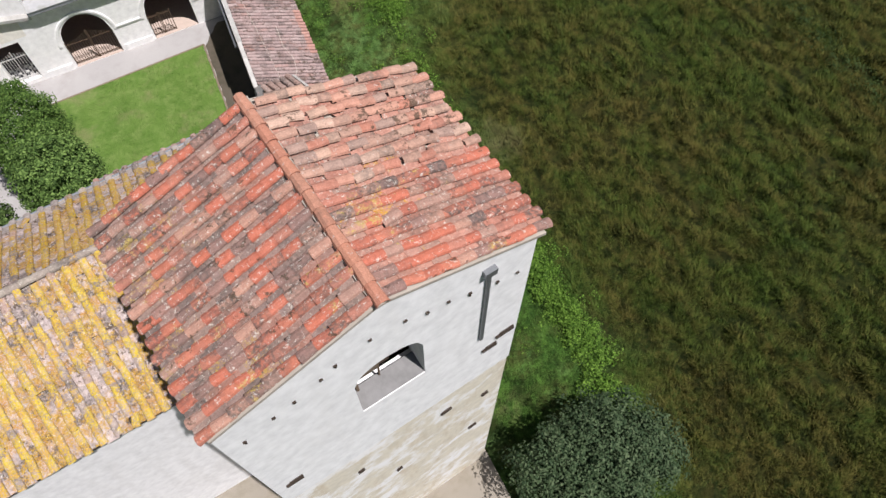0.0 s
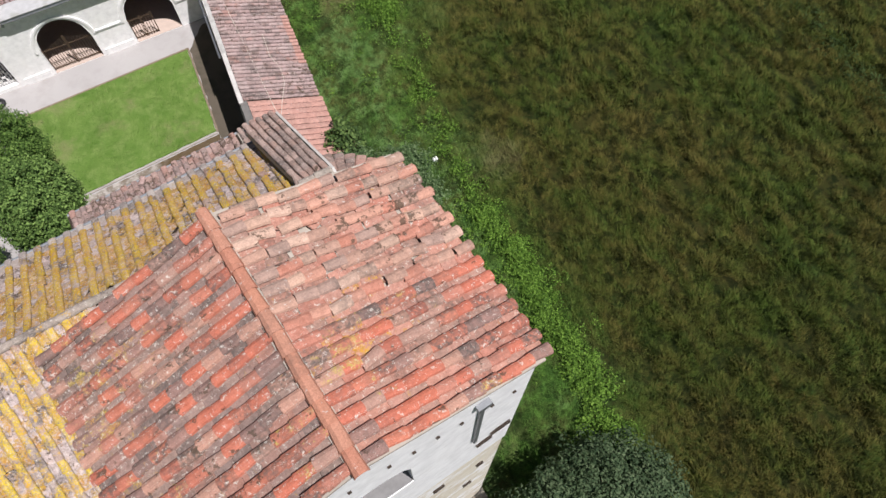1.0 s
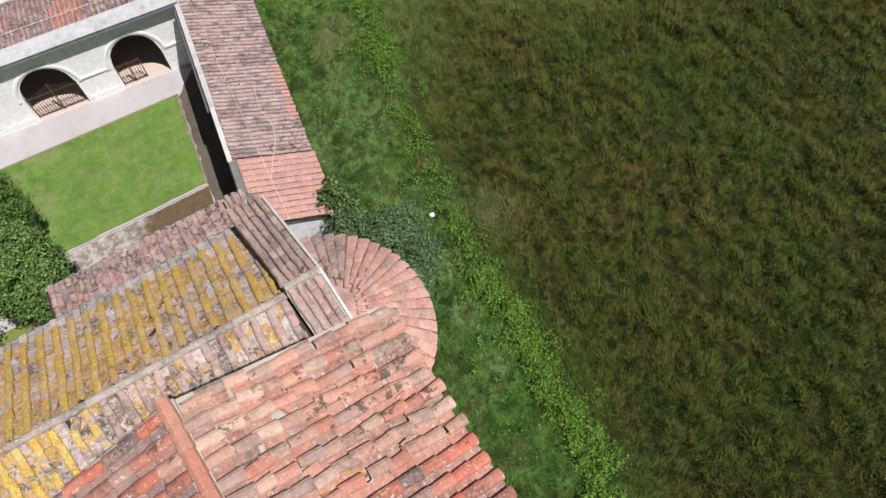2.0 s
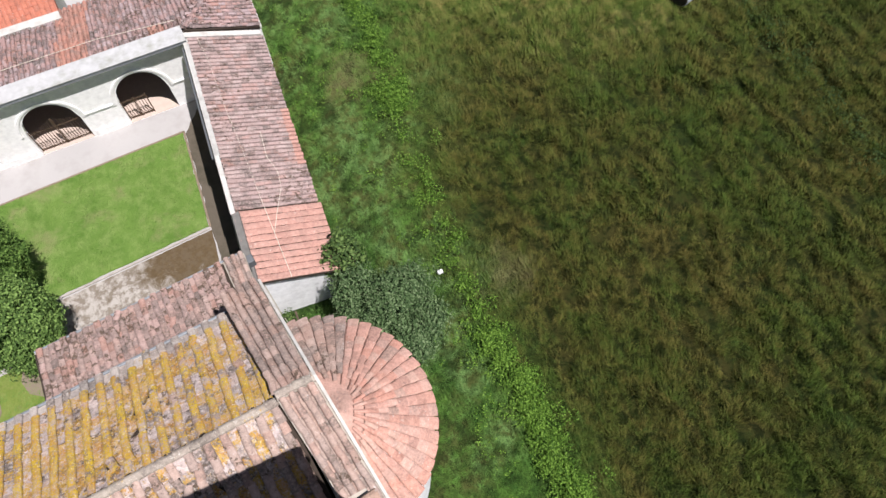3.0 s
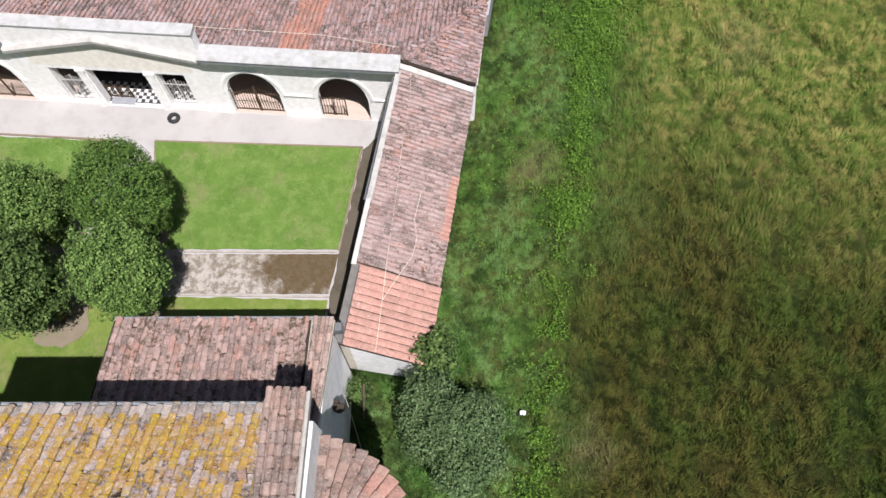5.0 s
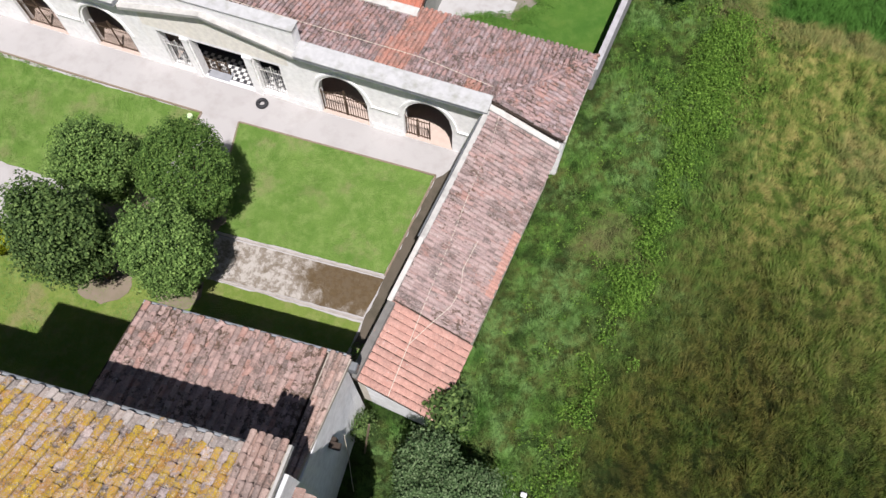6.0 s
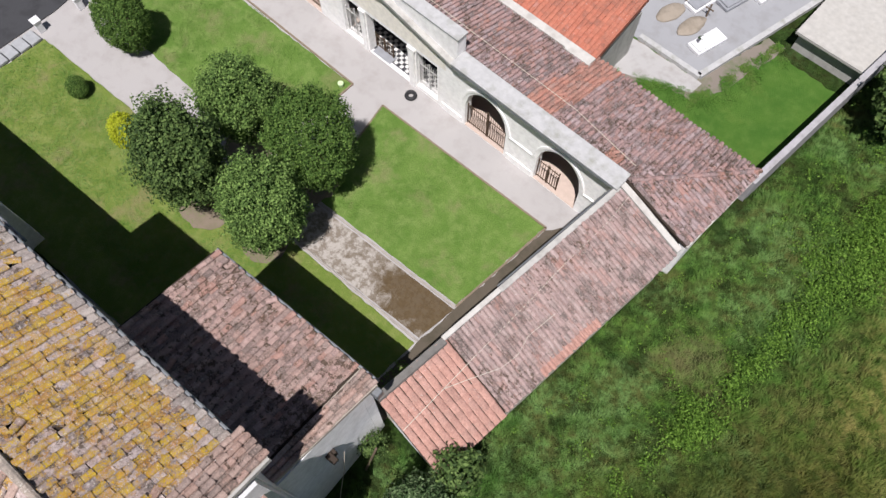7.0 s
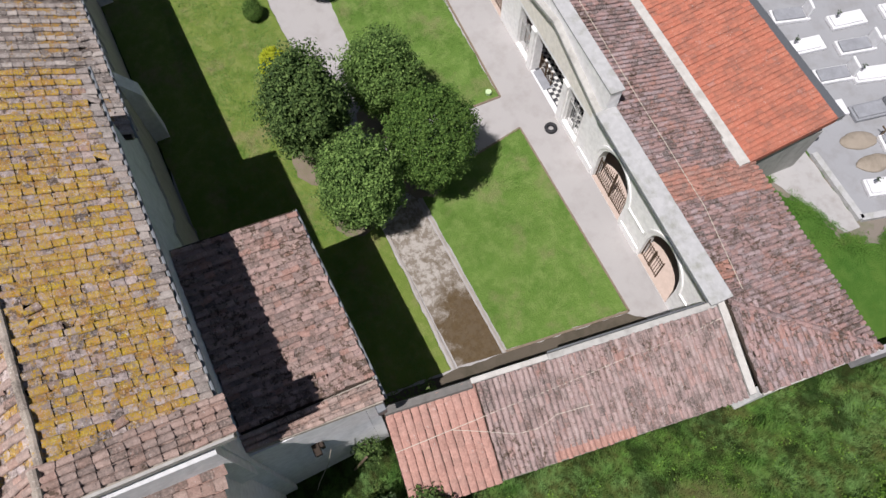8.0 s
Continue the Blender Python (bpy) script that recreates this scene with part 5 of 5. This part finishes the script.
def red_building():
    t = Frame("red_roofed_building", OPEN, (-12, 41.5, 0), "grey building with a bright red tiled roof", "building")
    part("wall", boxes((-34, 1.35, 39.2, 43.1, -0.5, 3.06)), cement, t, "grey rendered wall")
    bm = slab_between((-34, 38.98, 3.42), (1.60, 38.98, 3.42), (1.44, 43.2, 4.12), (-34, 43.2, 4.12), 0.35)
    roof = part("roof_slope", bm, tile_red, t, "bright red clay tiles")
    lay_tiles(roof, t.base, (-34, 39.02, 3.42), (1.56, 39.02, 3.42), (-34, 43.1, 4.10), (1.40, 43.1, 4.10), tile_red, near=(-2, 41, 4), rng=random.Random(81), jitter=0.8, pitch=0.24, cover=tile_form(0.235, 0.225, 0.42, 0.035, thick=0.008), pan_mat=tile_red)
    part("eave_strip", boxes((-34, 1.62, 38.52, 38.96, 2.82, 3.55), (0.2, 1.66, 38.40, 38.519, 2.82, 3.58)), pale_mortar, t, "pale cement strip along the eave")
    part("back_gutter", boxes((-34, 1.42, 43.202, 43.6, 3.75, 4.10)), lead, t, "dark grey strip along the back of the roof")


def cemetery():
    flat("cemetery_lawn", [(-6, 39.2), (10.45, 39.4), (11.3, 48.3), (6.2, 48.3), (4.5, 44.4), (0.4, 44.4), (0.2, 43.8), (-6, 43.8)], 0.03, lush_lawn, "green grass behind the arcade", edge=0.1)
    flat("dirt_margin", [(0.4, 41.35), (1.9, 41.45), (4.3, 42.75), (5.8, 42.9), (6.5, 44.8), (7.2, 49.0), (6.2, 49.0), (5.0, 44.1), (0.4, 44.1)], 0.045, dirt_mat, "brown trodden dirt along the cemetery kerb", edge=0.10, seed=5)
    flat("apron", [(0.3, 41.6), (1.8, 41.75), (5.25, 43.3), (5.3, 44.1), (0.3, 44.1)], 0.06, apron_mat, "pale worn concrete apron outside the cemetery", edge=0.06, seed=6)
    flat("cemetery_ground", [(-34, 43.8), (1.3, 44.2), (5.0, 44.4), (6.2, 50), (8.5, 62), (-34, 62)], 0.08, cem_gravel, "pale grey cemetery gravel", 0.2)
    single("cemetery_kerb", boxes((1.2, 5.0, -0.15, 0.15, -0.1, 0.28)), pale_cement, "low white concrete kerb of the cemetery", "kerb", m=pose(0, 44.3, 0), base=(3.1, 0, 0))
    single("cemetery_kerb", boxes((-0.15, 0.15, 0, 9, -0.1, 0.28)), pale_cement, "low white concrete kerb of the cemetery", "kerb", m=pose(4.95, 44.3, 0, 0, 0, -12), base=(0, 4.5, 0))
    spots = [(4.0, 46.4, 0), (2.2, 48.6, 1), (0.2, 48.3, 2), (-1.6, 49.7, 0), (-3.4, 50.0, 1), (-5.0, 50.6, 0), (0.9, 50.8, 0), (-0.8, 51.9, 1), (-2.8, 52.6, 0), (3.4, 49.9, 2), (-6.5, 52.6, 1), (-4.6, 53.6, 0), (2.4, 52.0, 0), (-2.3, 47.9, 1), (-4.4, 47.6, 0), (-6.4, 48.0, 1), (-8.2, 49.4, 0), (-0.6, 46.3, 0), (-8.6, 52.2, 1), (4.4, 51.6, 1), (4.0, 54.0, 0), (0.9, 54.6, 1)]
    for i, (x, y, kind) in enumerate(spots):
        t = Frame("grave", pose(x, y, 0.08, 0, 0, -14 + 3 * (i % 3)), (0, 0, 0), ("white marble grave slab", "white and grey raised grave with headstone", "dark granite grave slab")[kind] + " on the gravel", "grave", "graves of the cemetery")
        mat = granite if kind == 2 else marble
        part("kerb", boxes((-0.45, 0.45, -1.0, 1.0, 0, 0.22), bevel=0.03), mat, t)
        part("slab", boxes((-0.36, 0.36, -0.9, 0.72, 0.222, 0.33), bevel=0.03), granite if kind == 1 else mat, t)
        if kind:
            part("headstone", boxes((-0.38, 0.38, 0.78, 0.92, 0.222, 0.95), bevel=0.03), mat, t)
        else:
            bm = bmesh.new()
            for q in range(14):
                ang = q * 2.4 + i
                leaf = [(-0.15 + 0.13 * math.cos(ang) * (0.3 + 0.7 * (q % 3) / 2), -0.6 + 0.13 * math.sin(ang) * (0.3 + 0.7 * (q % 3) / 2), 0.62 + 0.05 * (q % 4))]
                x0, y0, z0 = leaf[0]
                hexa(bm, [(x0 - 0.04, y0, z0), (x0, y0 - 0.03, z0 + 0.01), (x0 + 0.04, y0, z0), (x0, y0 + 0.03, z0 + 0.01)], [(x0 - 0.03, y0, z0 + 0.03), (x0, y0 - 0.02, z0 + 0.04), (x0 + 0.03, y0, z0 + 0.03), (x0, y0 + 0.02, z0 + 0.04)])
            part("flowers", bm, elder, t, "small bunch of green leaves")
            part("vase", tube(bmesh.new(), [(-0.15, -0.6, 0.33), (-0.15, -0.6, 0.45), (-0.15, -0.6, 0.60)], [0.07, 0.05, 0.09], 8), granite, t)
    for x, y in ((1.4, 46.8), (2.75, 46.8)):
        bm = bmesh.new()
        bmesh.ops.create_uvsphere(bm, u_segments=28, v_segments=16, radius=1, matrix=pose(x, y, 0.1, 0, 0, -14) @ Matrix.Diagonal((0.5, 0.95, 0.20, 1)))
        for v in bm.verts:
            v.co += Vector((0.05, 0.05, 0.07)) * noise.noise(v.co * 5) + Vector((0.07, 0.07, 0)) * noise.noise(v.co * 2 + Vector((3, 0, 0)))
        single("earth_mound", bm, mound_earth, "fresh earth mound of a grave", "mound", base=(x, y, 0.05), smooth=True)
        t = Frame("grave_cross", pose(x + 0.2, y + 1.1, 0.08), (0, 0, 0), "small dark wooden grave cross", "cross")
        part("upright", boxes((-0.04, 0.04, -0.03, 0.03, 0, 0.9)), wood, t)
        part("arm", boxes((-0.25, 0.25, -0.032, -0.001, 0.55, 0.63)), wood, t)
    t = Frame("chapel_vault", OPEN, (9, 52, 0), "low burial vault with a flat pale concrete roof", "vault")
    part("wall", boxes((7.4, 11.2, 49.3, 57, -0.2, 1.2)), cement, t)
    part("roof_slab", boxes((7.2, 11.4, 49.0, 57.2, 1.202, 1.36)), vault_roof_mat, t, "pale flat roof slab")
    bm = bmesh.new()
    hexa(bm, [(10.28, 39.75, -0.3), (10.66, 39.7, -0.3), (12.3, 60, -0.3), (11.9, 60, -0.3)], [(10.32, 39.75, 1.75), (10.62, 39.7, 1.75), (12.25, 60, 1.75), (11.95, 60, 1.75)])
    w = single("boundary_wall", bm, boundary_mat, "old grey stone boundary wall along the field", "wall", kind="structure")


bell_tower()
church()
side_chapel()
apse()
side_wing()
arcade()
gates()
tyre()
red_building()
cemetery()


# ---- plants ----
def leaf_quad(size):
    return [(-0.5 * size, 0, 0), (0, -0.28 * size, 0.05 * size), (0.5 * size, 0, 0), (0, 0.28 * size, 0.05 * size)], [(0, 1, 2, 3)]


def crown_matrices(rng, centre, radii, count, lumps, out=0.75, fill=0.35, clump=20, spread=0.15, knobs=0.0):
    """Places and turns for leaves, gathered in clumps over a lumpy, knobbly crown with gaps."""
    c, made = Vector(centre), []
    seeds = [Vector((rng.uniform(-9, 9), rng.uniform(-9, 9), rng.uniform(-9, 9))) for _ in range(3)]
    while len(made) < count:
        d = Vector((rng.gauss(0, 1), rng.gauss(0, 1), rng.gauss(0, 1))).normalized()
        if d.z < -0.75:
            continue
        knob = noise.noise(d * 7.0 + seeds[2])
        k = 1 + lumps * noise.noise(d * 1.9 + seeds[0]) + lumps * 0.8 * noise.noise(d * 4.5 + seeds[1]) + knobs * knob
        if knobs and knob < rng.uniform(-0.5, -0.1):
            continue
        gap = noise.noise(d * 6.5 + seeds[1])
        depth = 1 - abs(rng.gauss(0, 1)) * fill * (0.35 + 0.65 * max(0, gap + 0.3))
        if depth < 0.35:
            continue
        tuck = 1 + 0.45 * min(0.0, d.z + 0.15)
        p = c + Vector((d.x * radii[0] * tuck, d.y * radii[1] * tuck, d.z * radii[2])) * k * depth
        tip = (d + Vector((rng.gauss(0, 0.35), rng.gauss(0, 0.35), 0.35 + rng.gauss(0, 0.2)))).normalized()
        for _ in range(clump):
            o = Vector((rng.gauss(0, 1), rng.gauss(0, 1), rng.gauss(0, 1))) * spread
            q = p + o + tip * (spread * 1.2 - o.length * 0.6)
            n = (tip * out + o.normalized() * 0.55 + Vector((rng.gauss(0, 0.4), rng.gauss(0, 0.4), rng.gauss(0, 0.3) + 0.2))).normalized()
            s = rng.uniform(0.7, 1.35)
            made.append(Matrix.Translation(q) @ n.to_track_quat("Z", "Y").to_matrix().to_4x4() @ Matrix.Rotation(rng.uniform(0, 6.28), 4, "Z") @ Matrix.Scale(s, 4))
    return made


def bush(name, x, y, z, radii, height, leaves, size, mat, label, seed, lumps=0.2, fill=0.62, category="shrub", group="", knobs=0.0, clump=20, spread=0.15, lobes=((0, 0, 0, 1),)):
    rng = random.Random(seed)
    t = Frame(name, OPEN, (x, y, z), label, category, group)
    cz = z + height - radii[2]
    bm = tube(bmesh.new(), [(x, y, z - 0.1), (x + 0.05, y, z + height * 0.3), (x, y + 0.05, cz)], [radii[0] * 0.09 + 0.02, radii[0] * 0.07 + 0.02, radii[0] * 0.03 + 0.01], 8)
    for k in range(6):
        a = k * 1.05 + rng.uniform(-0.2, 0.2)
        tube(bm, [(x, y, z + height * 0.25), (x + math.cos(a) * radii[0] * 0.4, y + math.sin(a) * radii[1] * 0.4, cz), (x + math.cos(a) * radii[0] * 0.7, y + math.sin(a) * radii[1] * 0.7, cz + radii[2] * 0.4)], [0.06, 0.04, 0.015], 5)
    part("trunk", bm, bark, t)
    mats = []
    for ox, oy, oz, k in lobes:
        mats += [Matrix.Translation((-x, -y, -z)) @ m for m in crown_matrices(rng, (x + ox, y + oy, cz + oz), [k * r for r in radii], int(leaves * k * k / sum(l[3] ** 2 for l in lobes)), lumps, fill=fill, clump=clump, spread=spread, knobs=knobs)]
    joined("crown", *leaf_quad(size), mats, mat, t.ob, kind="")


G = "clipped shrubs in the courtyard"
bush("shrub", -3.45, 23.3, 0, (1.60, 1.60, 2.65), 6.6, 34000, 0.12, laurel, "large rounded glossy green laurel shrub", 101, 0.17, 0.26, group=G, knobs=0.38, clump=26, spread=0.13)
bush("shrub", -4.3, 26.79, 0, (1.76, 1.76, 2.85), 6.75, 42000, 0.10, yew, "large rounded dense dark green shrub", 102, 0.12, 0.24, group=G, knobs=0.28, clump=18, spread=0.11)
bush("shrub", -7.55, 22.37, 0, (1.62, 1.62, 2.95), 7.35, 34000, 0.14, dark_leaf, "large loose dark green laurel shrub", 103, 0.22, 0.34, group=G, knobs=0.50, clump=28, spread=0.17)
bush("shrub", -8.75, 26.15, 0, (1.52, 1.52, 2.3), 5.5, 30000, 0.12, laurel, "rounded green laurel shrub beside the path", 104, 0.18, 0.28, group=G, knobs=0.40, clump=26, spread=0.14)
bush("shrub", -17.6, 25.76, 0, (1.22, 1.22, 2.25), 4.3, 26000, 0.09, yew, "tall egg-shaped clipped yew", 105, 0.03, 0.25, group=G, knobs=0.05, spread=0.09)
bush("shrub", -17.25, 22.0, 0, (0.46, 0.46, 0.68), 1.3, 9000, 0.06, yew, "small ball of clipped yew on the lawn", 106, 0.03, 0.25, group=G, spread=0.06)
bush("shrub", -12.75, 21.97, 0, (0.66, 0.66, 1.2), 2.5, 16000, 0.075, golden, "small golden-yellow conifer shrub on the lawn", 107, 0.04, 0.22, group=G, spread=0.07)


def on_ground(x, y):
    return ground_height(x, y)


bush("tree", 10.2, 18.2, on_ground(10.2, 18.2), (1.05, 1.05, 1.1), 3.3, 34000, 0.115, olive, "grey-green willowy shrub at the end of the wing", 108, 0.35, 0.45, "tree", knobs=0.35, clump=24, spread=0.15, lobes=((-1.05, 1.25, 0.2, 0.9), (0.0, 0.2, 0.5, 1.0), (1.0, 0.55, 0.0, 0.95), (0.35, -1.45, -0.3, 0.9), (1.35, -0.8, -0.6, 0.7), (-0.9, -0.3, -0.2, 0.8), (-1.45, 0.35, -0.4, 0.6)))
bush("climbing_plant", 6.15, 19.75, on_ground(6.15, 19.75), (0.42, 0.5, 1.0), 2.3, 1500, 0.10, dark_leaf, "green climbing growth in the corner beside the wing", 114, 0.3, 0.5, "plant")
bush("tree", 9.3, 21.2, on_ground(9.3, 21.2), (0.9, 0.9, 1.6), 3.8, 2600, 0.18, dark_leaf, "small dark green tree touching the wing roof", 109, 0.3, 0.5, "tree")
bush("tree", 11.2, 2.7, on_ground(11.2, 2.7), (2.2, 1.9, 1.7), 3.5, 40000, 0.13, elder, "broad grey-green tree beside the tower", 110, 0.25, 0.45, "tree", knobs=0.22, clump=30, spread=0.17, lobes=((-1.4, 0.6, 0, 0.8), (0.3, 0.5, 0.2, 1.0), (1.6, -0.5, -0.3, 0.8), (-0.6, -1.0, -0.2, 0.85)))
bush("tree", 13.6, 48.0, on_ground(13.6, 48.0), (1.8, 2.6, 1.8), 4.0, 7000, 0.24, dark_leaf, "dark green tree behind the boundary wall", 111, 0.25, 0.45, "tree")


def brambles():
    rng, mats = random.Random(121), []
    line = [(13.2, 2), (13.6, 7), (13.9, 12), (13.6, 16), (14.2, 22), (14.8, 28), (15.4, 34), (15.9, 38), (16.7, 43.5), (16.2, 46)]
    for (x0, y0), (x1, y1) in zip(line, line[1:]):
        dense = 1.8 if y0 < 15 or y0 > 27 else 0.5
        for _ in range(int((y1 - y0) * (22 if y0 > 37 else 12) * dense)):
            f = rng.random()
            cx, cy = x0 + (x1 - x0) * f + rng.gauss(0, 0.85 if y0 > 37 else 0.38) + 0.5 * noise.noise((y0 + (y1 - y0) * f, 0, 5)), y0 + (y1 - y0) * f
            if 15 < y0 < 37 and noise.noise((cx * 0.7, cy * 0.7, 2)) < rng.uniform(-0.5, 0.25):
                continue
            r = rng.uniform(0.15, 0.5)
            mats += crown_matrices(rng, (cx, cy, ground_height(cx, cy) + 0.1), (r, r, rng.uniform(0.25, 0.7)), 110, 0.3, fill=0.5, clump=6, spread=0.12)
    # scattered broad-leaved weeds of the verge
    for _ in range(650):
        cy = rng.uniform(8, 52)
        lo = max(9.0, 8.9 + (cy - 20.75) * 0.1 + 0.5) + (2.2 if cy < 16.6 else 0)
        cx = lo + (14.6 - lo) * rng.random()
        if noise.noise((cx * 0.5, cy * 0.5, 9)) < rng.uniform(-0.3, 0.3):
            continue
        r = rng.uniform(0.08, 0.26)
        mats += crown_matrices(rng, (cx, cy, ground_height(cx, cy) + 0.02), (r, r, r * 0.8), 24, 0.3, fill=0.4, clump=6, spread=0.10)
    ob = joined("bramble_hedge", *leaf_quad(0.10), mats, bramble_mat, None)
    tagged(ob, "bright green low bramble growth along the field edge", "hedge", kind="stuff")


brambles()


def field_margin():
    rng, mats = random.Random(122), []
    for _ in range(260):
        y = rng.uniform(2, 44)
        x = 33.3 + 0.02 * y + rng.gauss(0, 0.5)
        r = rng.uniform(0.25, 0.6)
        mats += crown_matrices(rng, (x, y, ground_height(x, y) + 0.05), (r, r, rng.uniform(0.15, 0.4)), 48, 0.3, fill=0.4, clump=6, spread=0.16)
    ob = joined("field_margin", *leaf_quad(0.11), mats, margin_leaf, None)
    tagged(ob, "strip of darker taller growth across the field", "weeds", kind="stuff")


field_margin()


def meadow_grass():
    rng, mats = random.Random(131), []
    vs, fs = [], []
    for k, (ox, oy, turn, lean, tall) in enumerate(((0, 0, 0.0, 0.20, 0.16), (0.07, 0.05, 0.7, 0.13, 0.20), (-0.06, 0.06, -0.8, 0.16, 0.13), (0.03, -0.08, 0.3, 0.25, 0.12), (-0.07, -0.05, 2.6, 0.09, 0.17))):
        b = len(vs)
        c, n = (math.cos(turn), math.sin(turn)), (-math.sin(turn) * 0.013, math.cos(turn) * 0.013)
        vs += [(ox + n[0], oy + n[1], 0), (ox - n[0], oy - n[1], 0), (ox + c[0] * lean, oy + c[1] * lean, tall)]
        fs.append((b, b + 1, b + 2))
    for _ in range(330000):
        x, y = rng.uniform(6.6, 44), rng.uniform(-4, 58)
        edge = 8.72 + (y - 20.75) * 0.09
        if (x < edge + 0.2 and y > 20.4) or x < (6.7 if 17 < y < 20.4 else 7.8) or (y < 10.2 and x < 8.9) or ((x - 6.2) ** 2 + (y - 13.1) ** 2 < 9.6) or (y > 39 and x < 10.9 + 0.078 * (y - 40)):
            continue
        tall = noise.noise((x * 1.5, y * 1.1, 3)) + 0.5 * noise.noise((x * 0.6, y * 0.6, 8))
        if tall < rng.uniform(-0.75, -0.05):
            continue
        s = rng.uniform(0.6, 1.2) * (1.0 + 0.4 * noise.noise((x * 0.3, y * 0.3, 3)) + 0.9 * tall)
        height = 1.0 + 0.8 * min(1.0, max(0.0, (x - 12.5) / 4.0))
        swept = 2.2 * noise.noise((x * 0.5, y * 0.5, 12)) + 1.2 + rng.gauss(0, 0.9)
        mats.append(Matrix.Translation((x, y, ground_height(x, y) - 0.03)) @ Matrix.Rotation(swept, 4, "Z") @ Matrix.Diagonal((s * 1.2, s * 1.2, s * height, 1)))
    ob = joined("meadow_grass", vs, fs, mats, grass_mat, None)
    tagged(ob, "tall uncut meadow grass, green and straw", "grass", kind="stuff")


meadow_grass()


def lawn_grass():
    """Short blades that break up the mown lawns."""
    rng, mats, mats2 = random.Random(132), [], []
    vs, fs = [], []
    for k in range(3):
        a = k * 2.1
        b = len(vs)
        vs += [(math.cos(a + 1.57) * 0.012, math.sin(a + 1.57) * 0.012, 0), (-math.cos(a + 1.57) * 0.012, -math.sin(a + 1.57) * 0.012, 0), (math.cos(a) * 0.06, math.sin(a) * 0.06, 0.045)]
        fs.append((b, b + 1, b + 2))
    for _ in range(90000):
        x, y = rng.uniform(-21.6, 4.7), rng.uniform(17.5, 32.2)
        one = -4.6 - (y - 26.2) * 0.18 < x < 4.28 + (y - 26.68) * 0.07 and 26.45 + x * 0.05 < y < 32.1 + x * 0.03
        two = x < -7.9 and 26.1 < y < 31.7
        three = y < 23.1 + x * 0.04 if x > -3 else y < 22.7
        if not (one or two or three) or (-1.6 < x < 5.5 and y < 20.6):
            continue
        if noise.noise((x * 0.8, y * 0.8, 7)) < rng.uniform(-0.6, 0.3):
            continue
        s = rng.uniform(0.7, 1.5)
        mats.append(Matrix.Translation((x, y, 0.045)) @ Matrix.Rotation(rng.uniform(0, 6.28), 4, "Z") @ Matrix.Scale(s, 4))
    # ragged grass over the dirt behind the arcade
    for _ in range(7000):
        f = rng.random()
        k = rng.random()
        if k < 0.45:
            x, y = 1.6 + 4.6 * f, 41.3 + 1.9 * f
        else:
            x, y = 6.0 + 1.3 * f, 42.9 + 6.0 * f
        o = abs(rng.gauss(0, 0.55)) - 0.5
        x, y = x + o * (0.4 if k < 0.45 else 0.97) + rng.gauss(0, 0.1), y - o * (0.9 if k < 0.45 else 0.2) + rng.gauss(0, 0.1)
        if noise.noise((x * 1.3, y * 1.3, 4)) < rng.uniform(-0.4, 0.3):
            continue
        s = rng.uniform(1.0, 2.2)
        mats2.append(Matrix.Translation((x, y, 0.035)) @ Matrix.Rotation(rng.uniform(0, 6.28), 4, "Z") @ Matrix.Scale(s, 4))
    ob = joined("verge_grass", vs, fs, mats2, lush_blade, None)
    tagged(ob, "ragged grass growing over the dirt margin", "grass", kind="stuff")
    ob = joined("lawn_grass", vs, fs, mats, lawn_blade, None)
    tagged(ob, "short mown grass blades of the courtyard lawns", "grass", kind="stuff")


lawn_grass()

# ---- loose things ----
def bale():
    t = Frame("hay_bale", pose(30.9, 27.8, ground_height(30.9, 27.8), 0, 0, 16), (0, 0, 0), "round hay bale in pale grey wrap lying in the field", "bale")
    part("wrap", tube(bmesh.new(), [(-0.56, 0, 0.58), (-0.53, 0, 0.58), (0.53, 0, 0.58), (0.58, 0, 0.58)], [0.57, 0.60, 0.60, 0.52], 28), bale_wrap, t)
    part("end_face", tube(bmesh.new(), [(-0.60, 0, 0.58), (-0.562, 0, 0.58)], [0.53, 0.56], 28), dark_straw, t, "dark straw end")


bale()
single("plastic_crate", boxes((-0.12, 0.12, -0.09, 0.09, 0, 0.16), bevel=0.03), plastic_white, "small white plastic canister in the grass", "canister", m=pose(13.0, 19.44, ground_height(13.0, 19.44) + 0.10))


def garden_bucket(x, y):
    t = Frame("bucket", pose(x, y, 0.05), (0, 0, 0), "small pale green plastic bucket on the lawn corner", "bucket")
    part("body", tube(bmesh.new(), [(0, 0, 0), (0, 0, 0.02), (0, 0, 0.22)], [0.10, 0.11, 0.14], 16), pale_green, t)
    part("rim", tube(bmesh.new(), [(0, 0, 0.221), (0, 0, 0.245)], [0.155, 0.155], 16), pale_green, t)


pale_green = plain("pale_green_plastic", (0.50, 0.66, 0.36), 0.5)
garden_bucket(-8.05, 31.35)
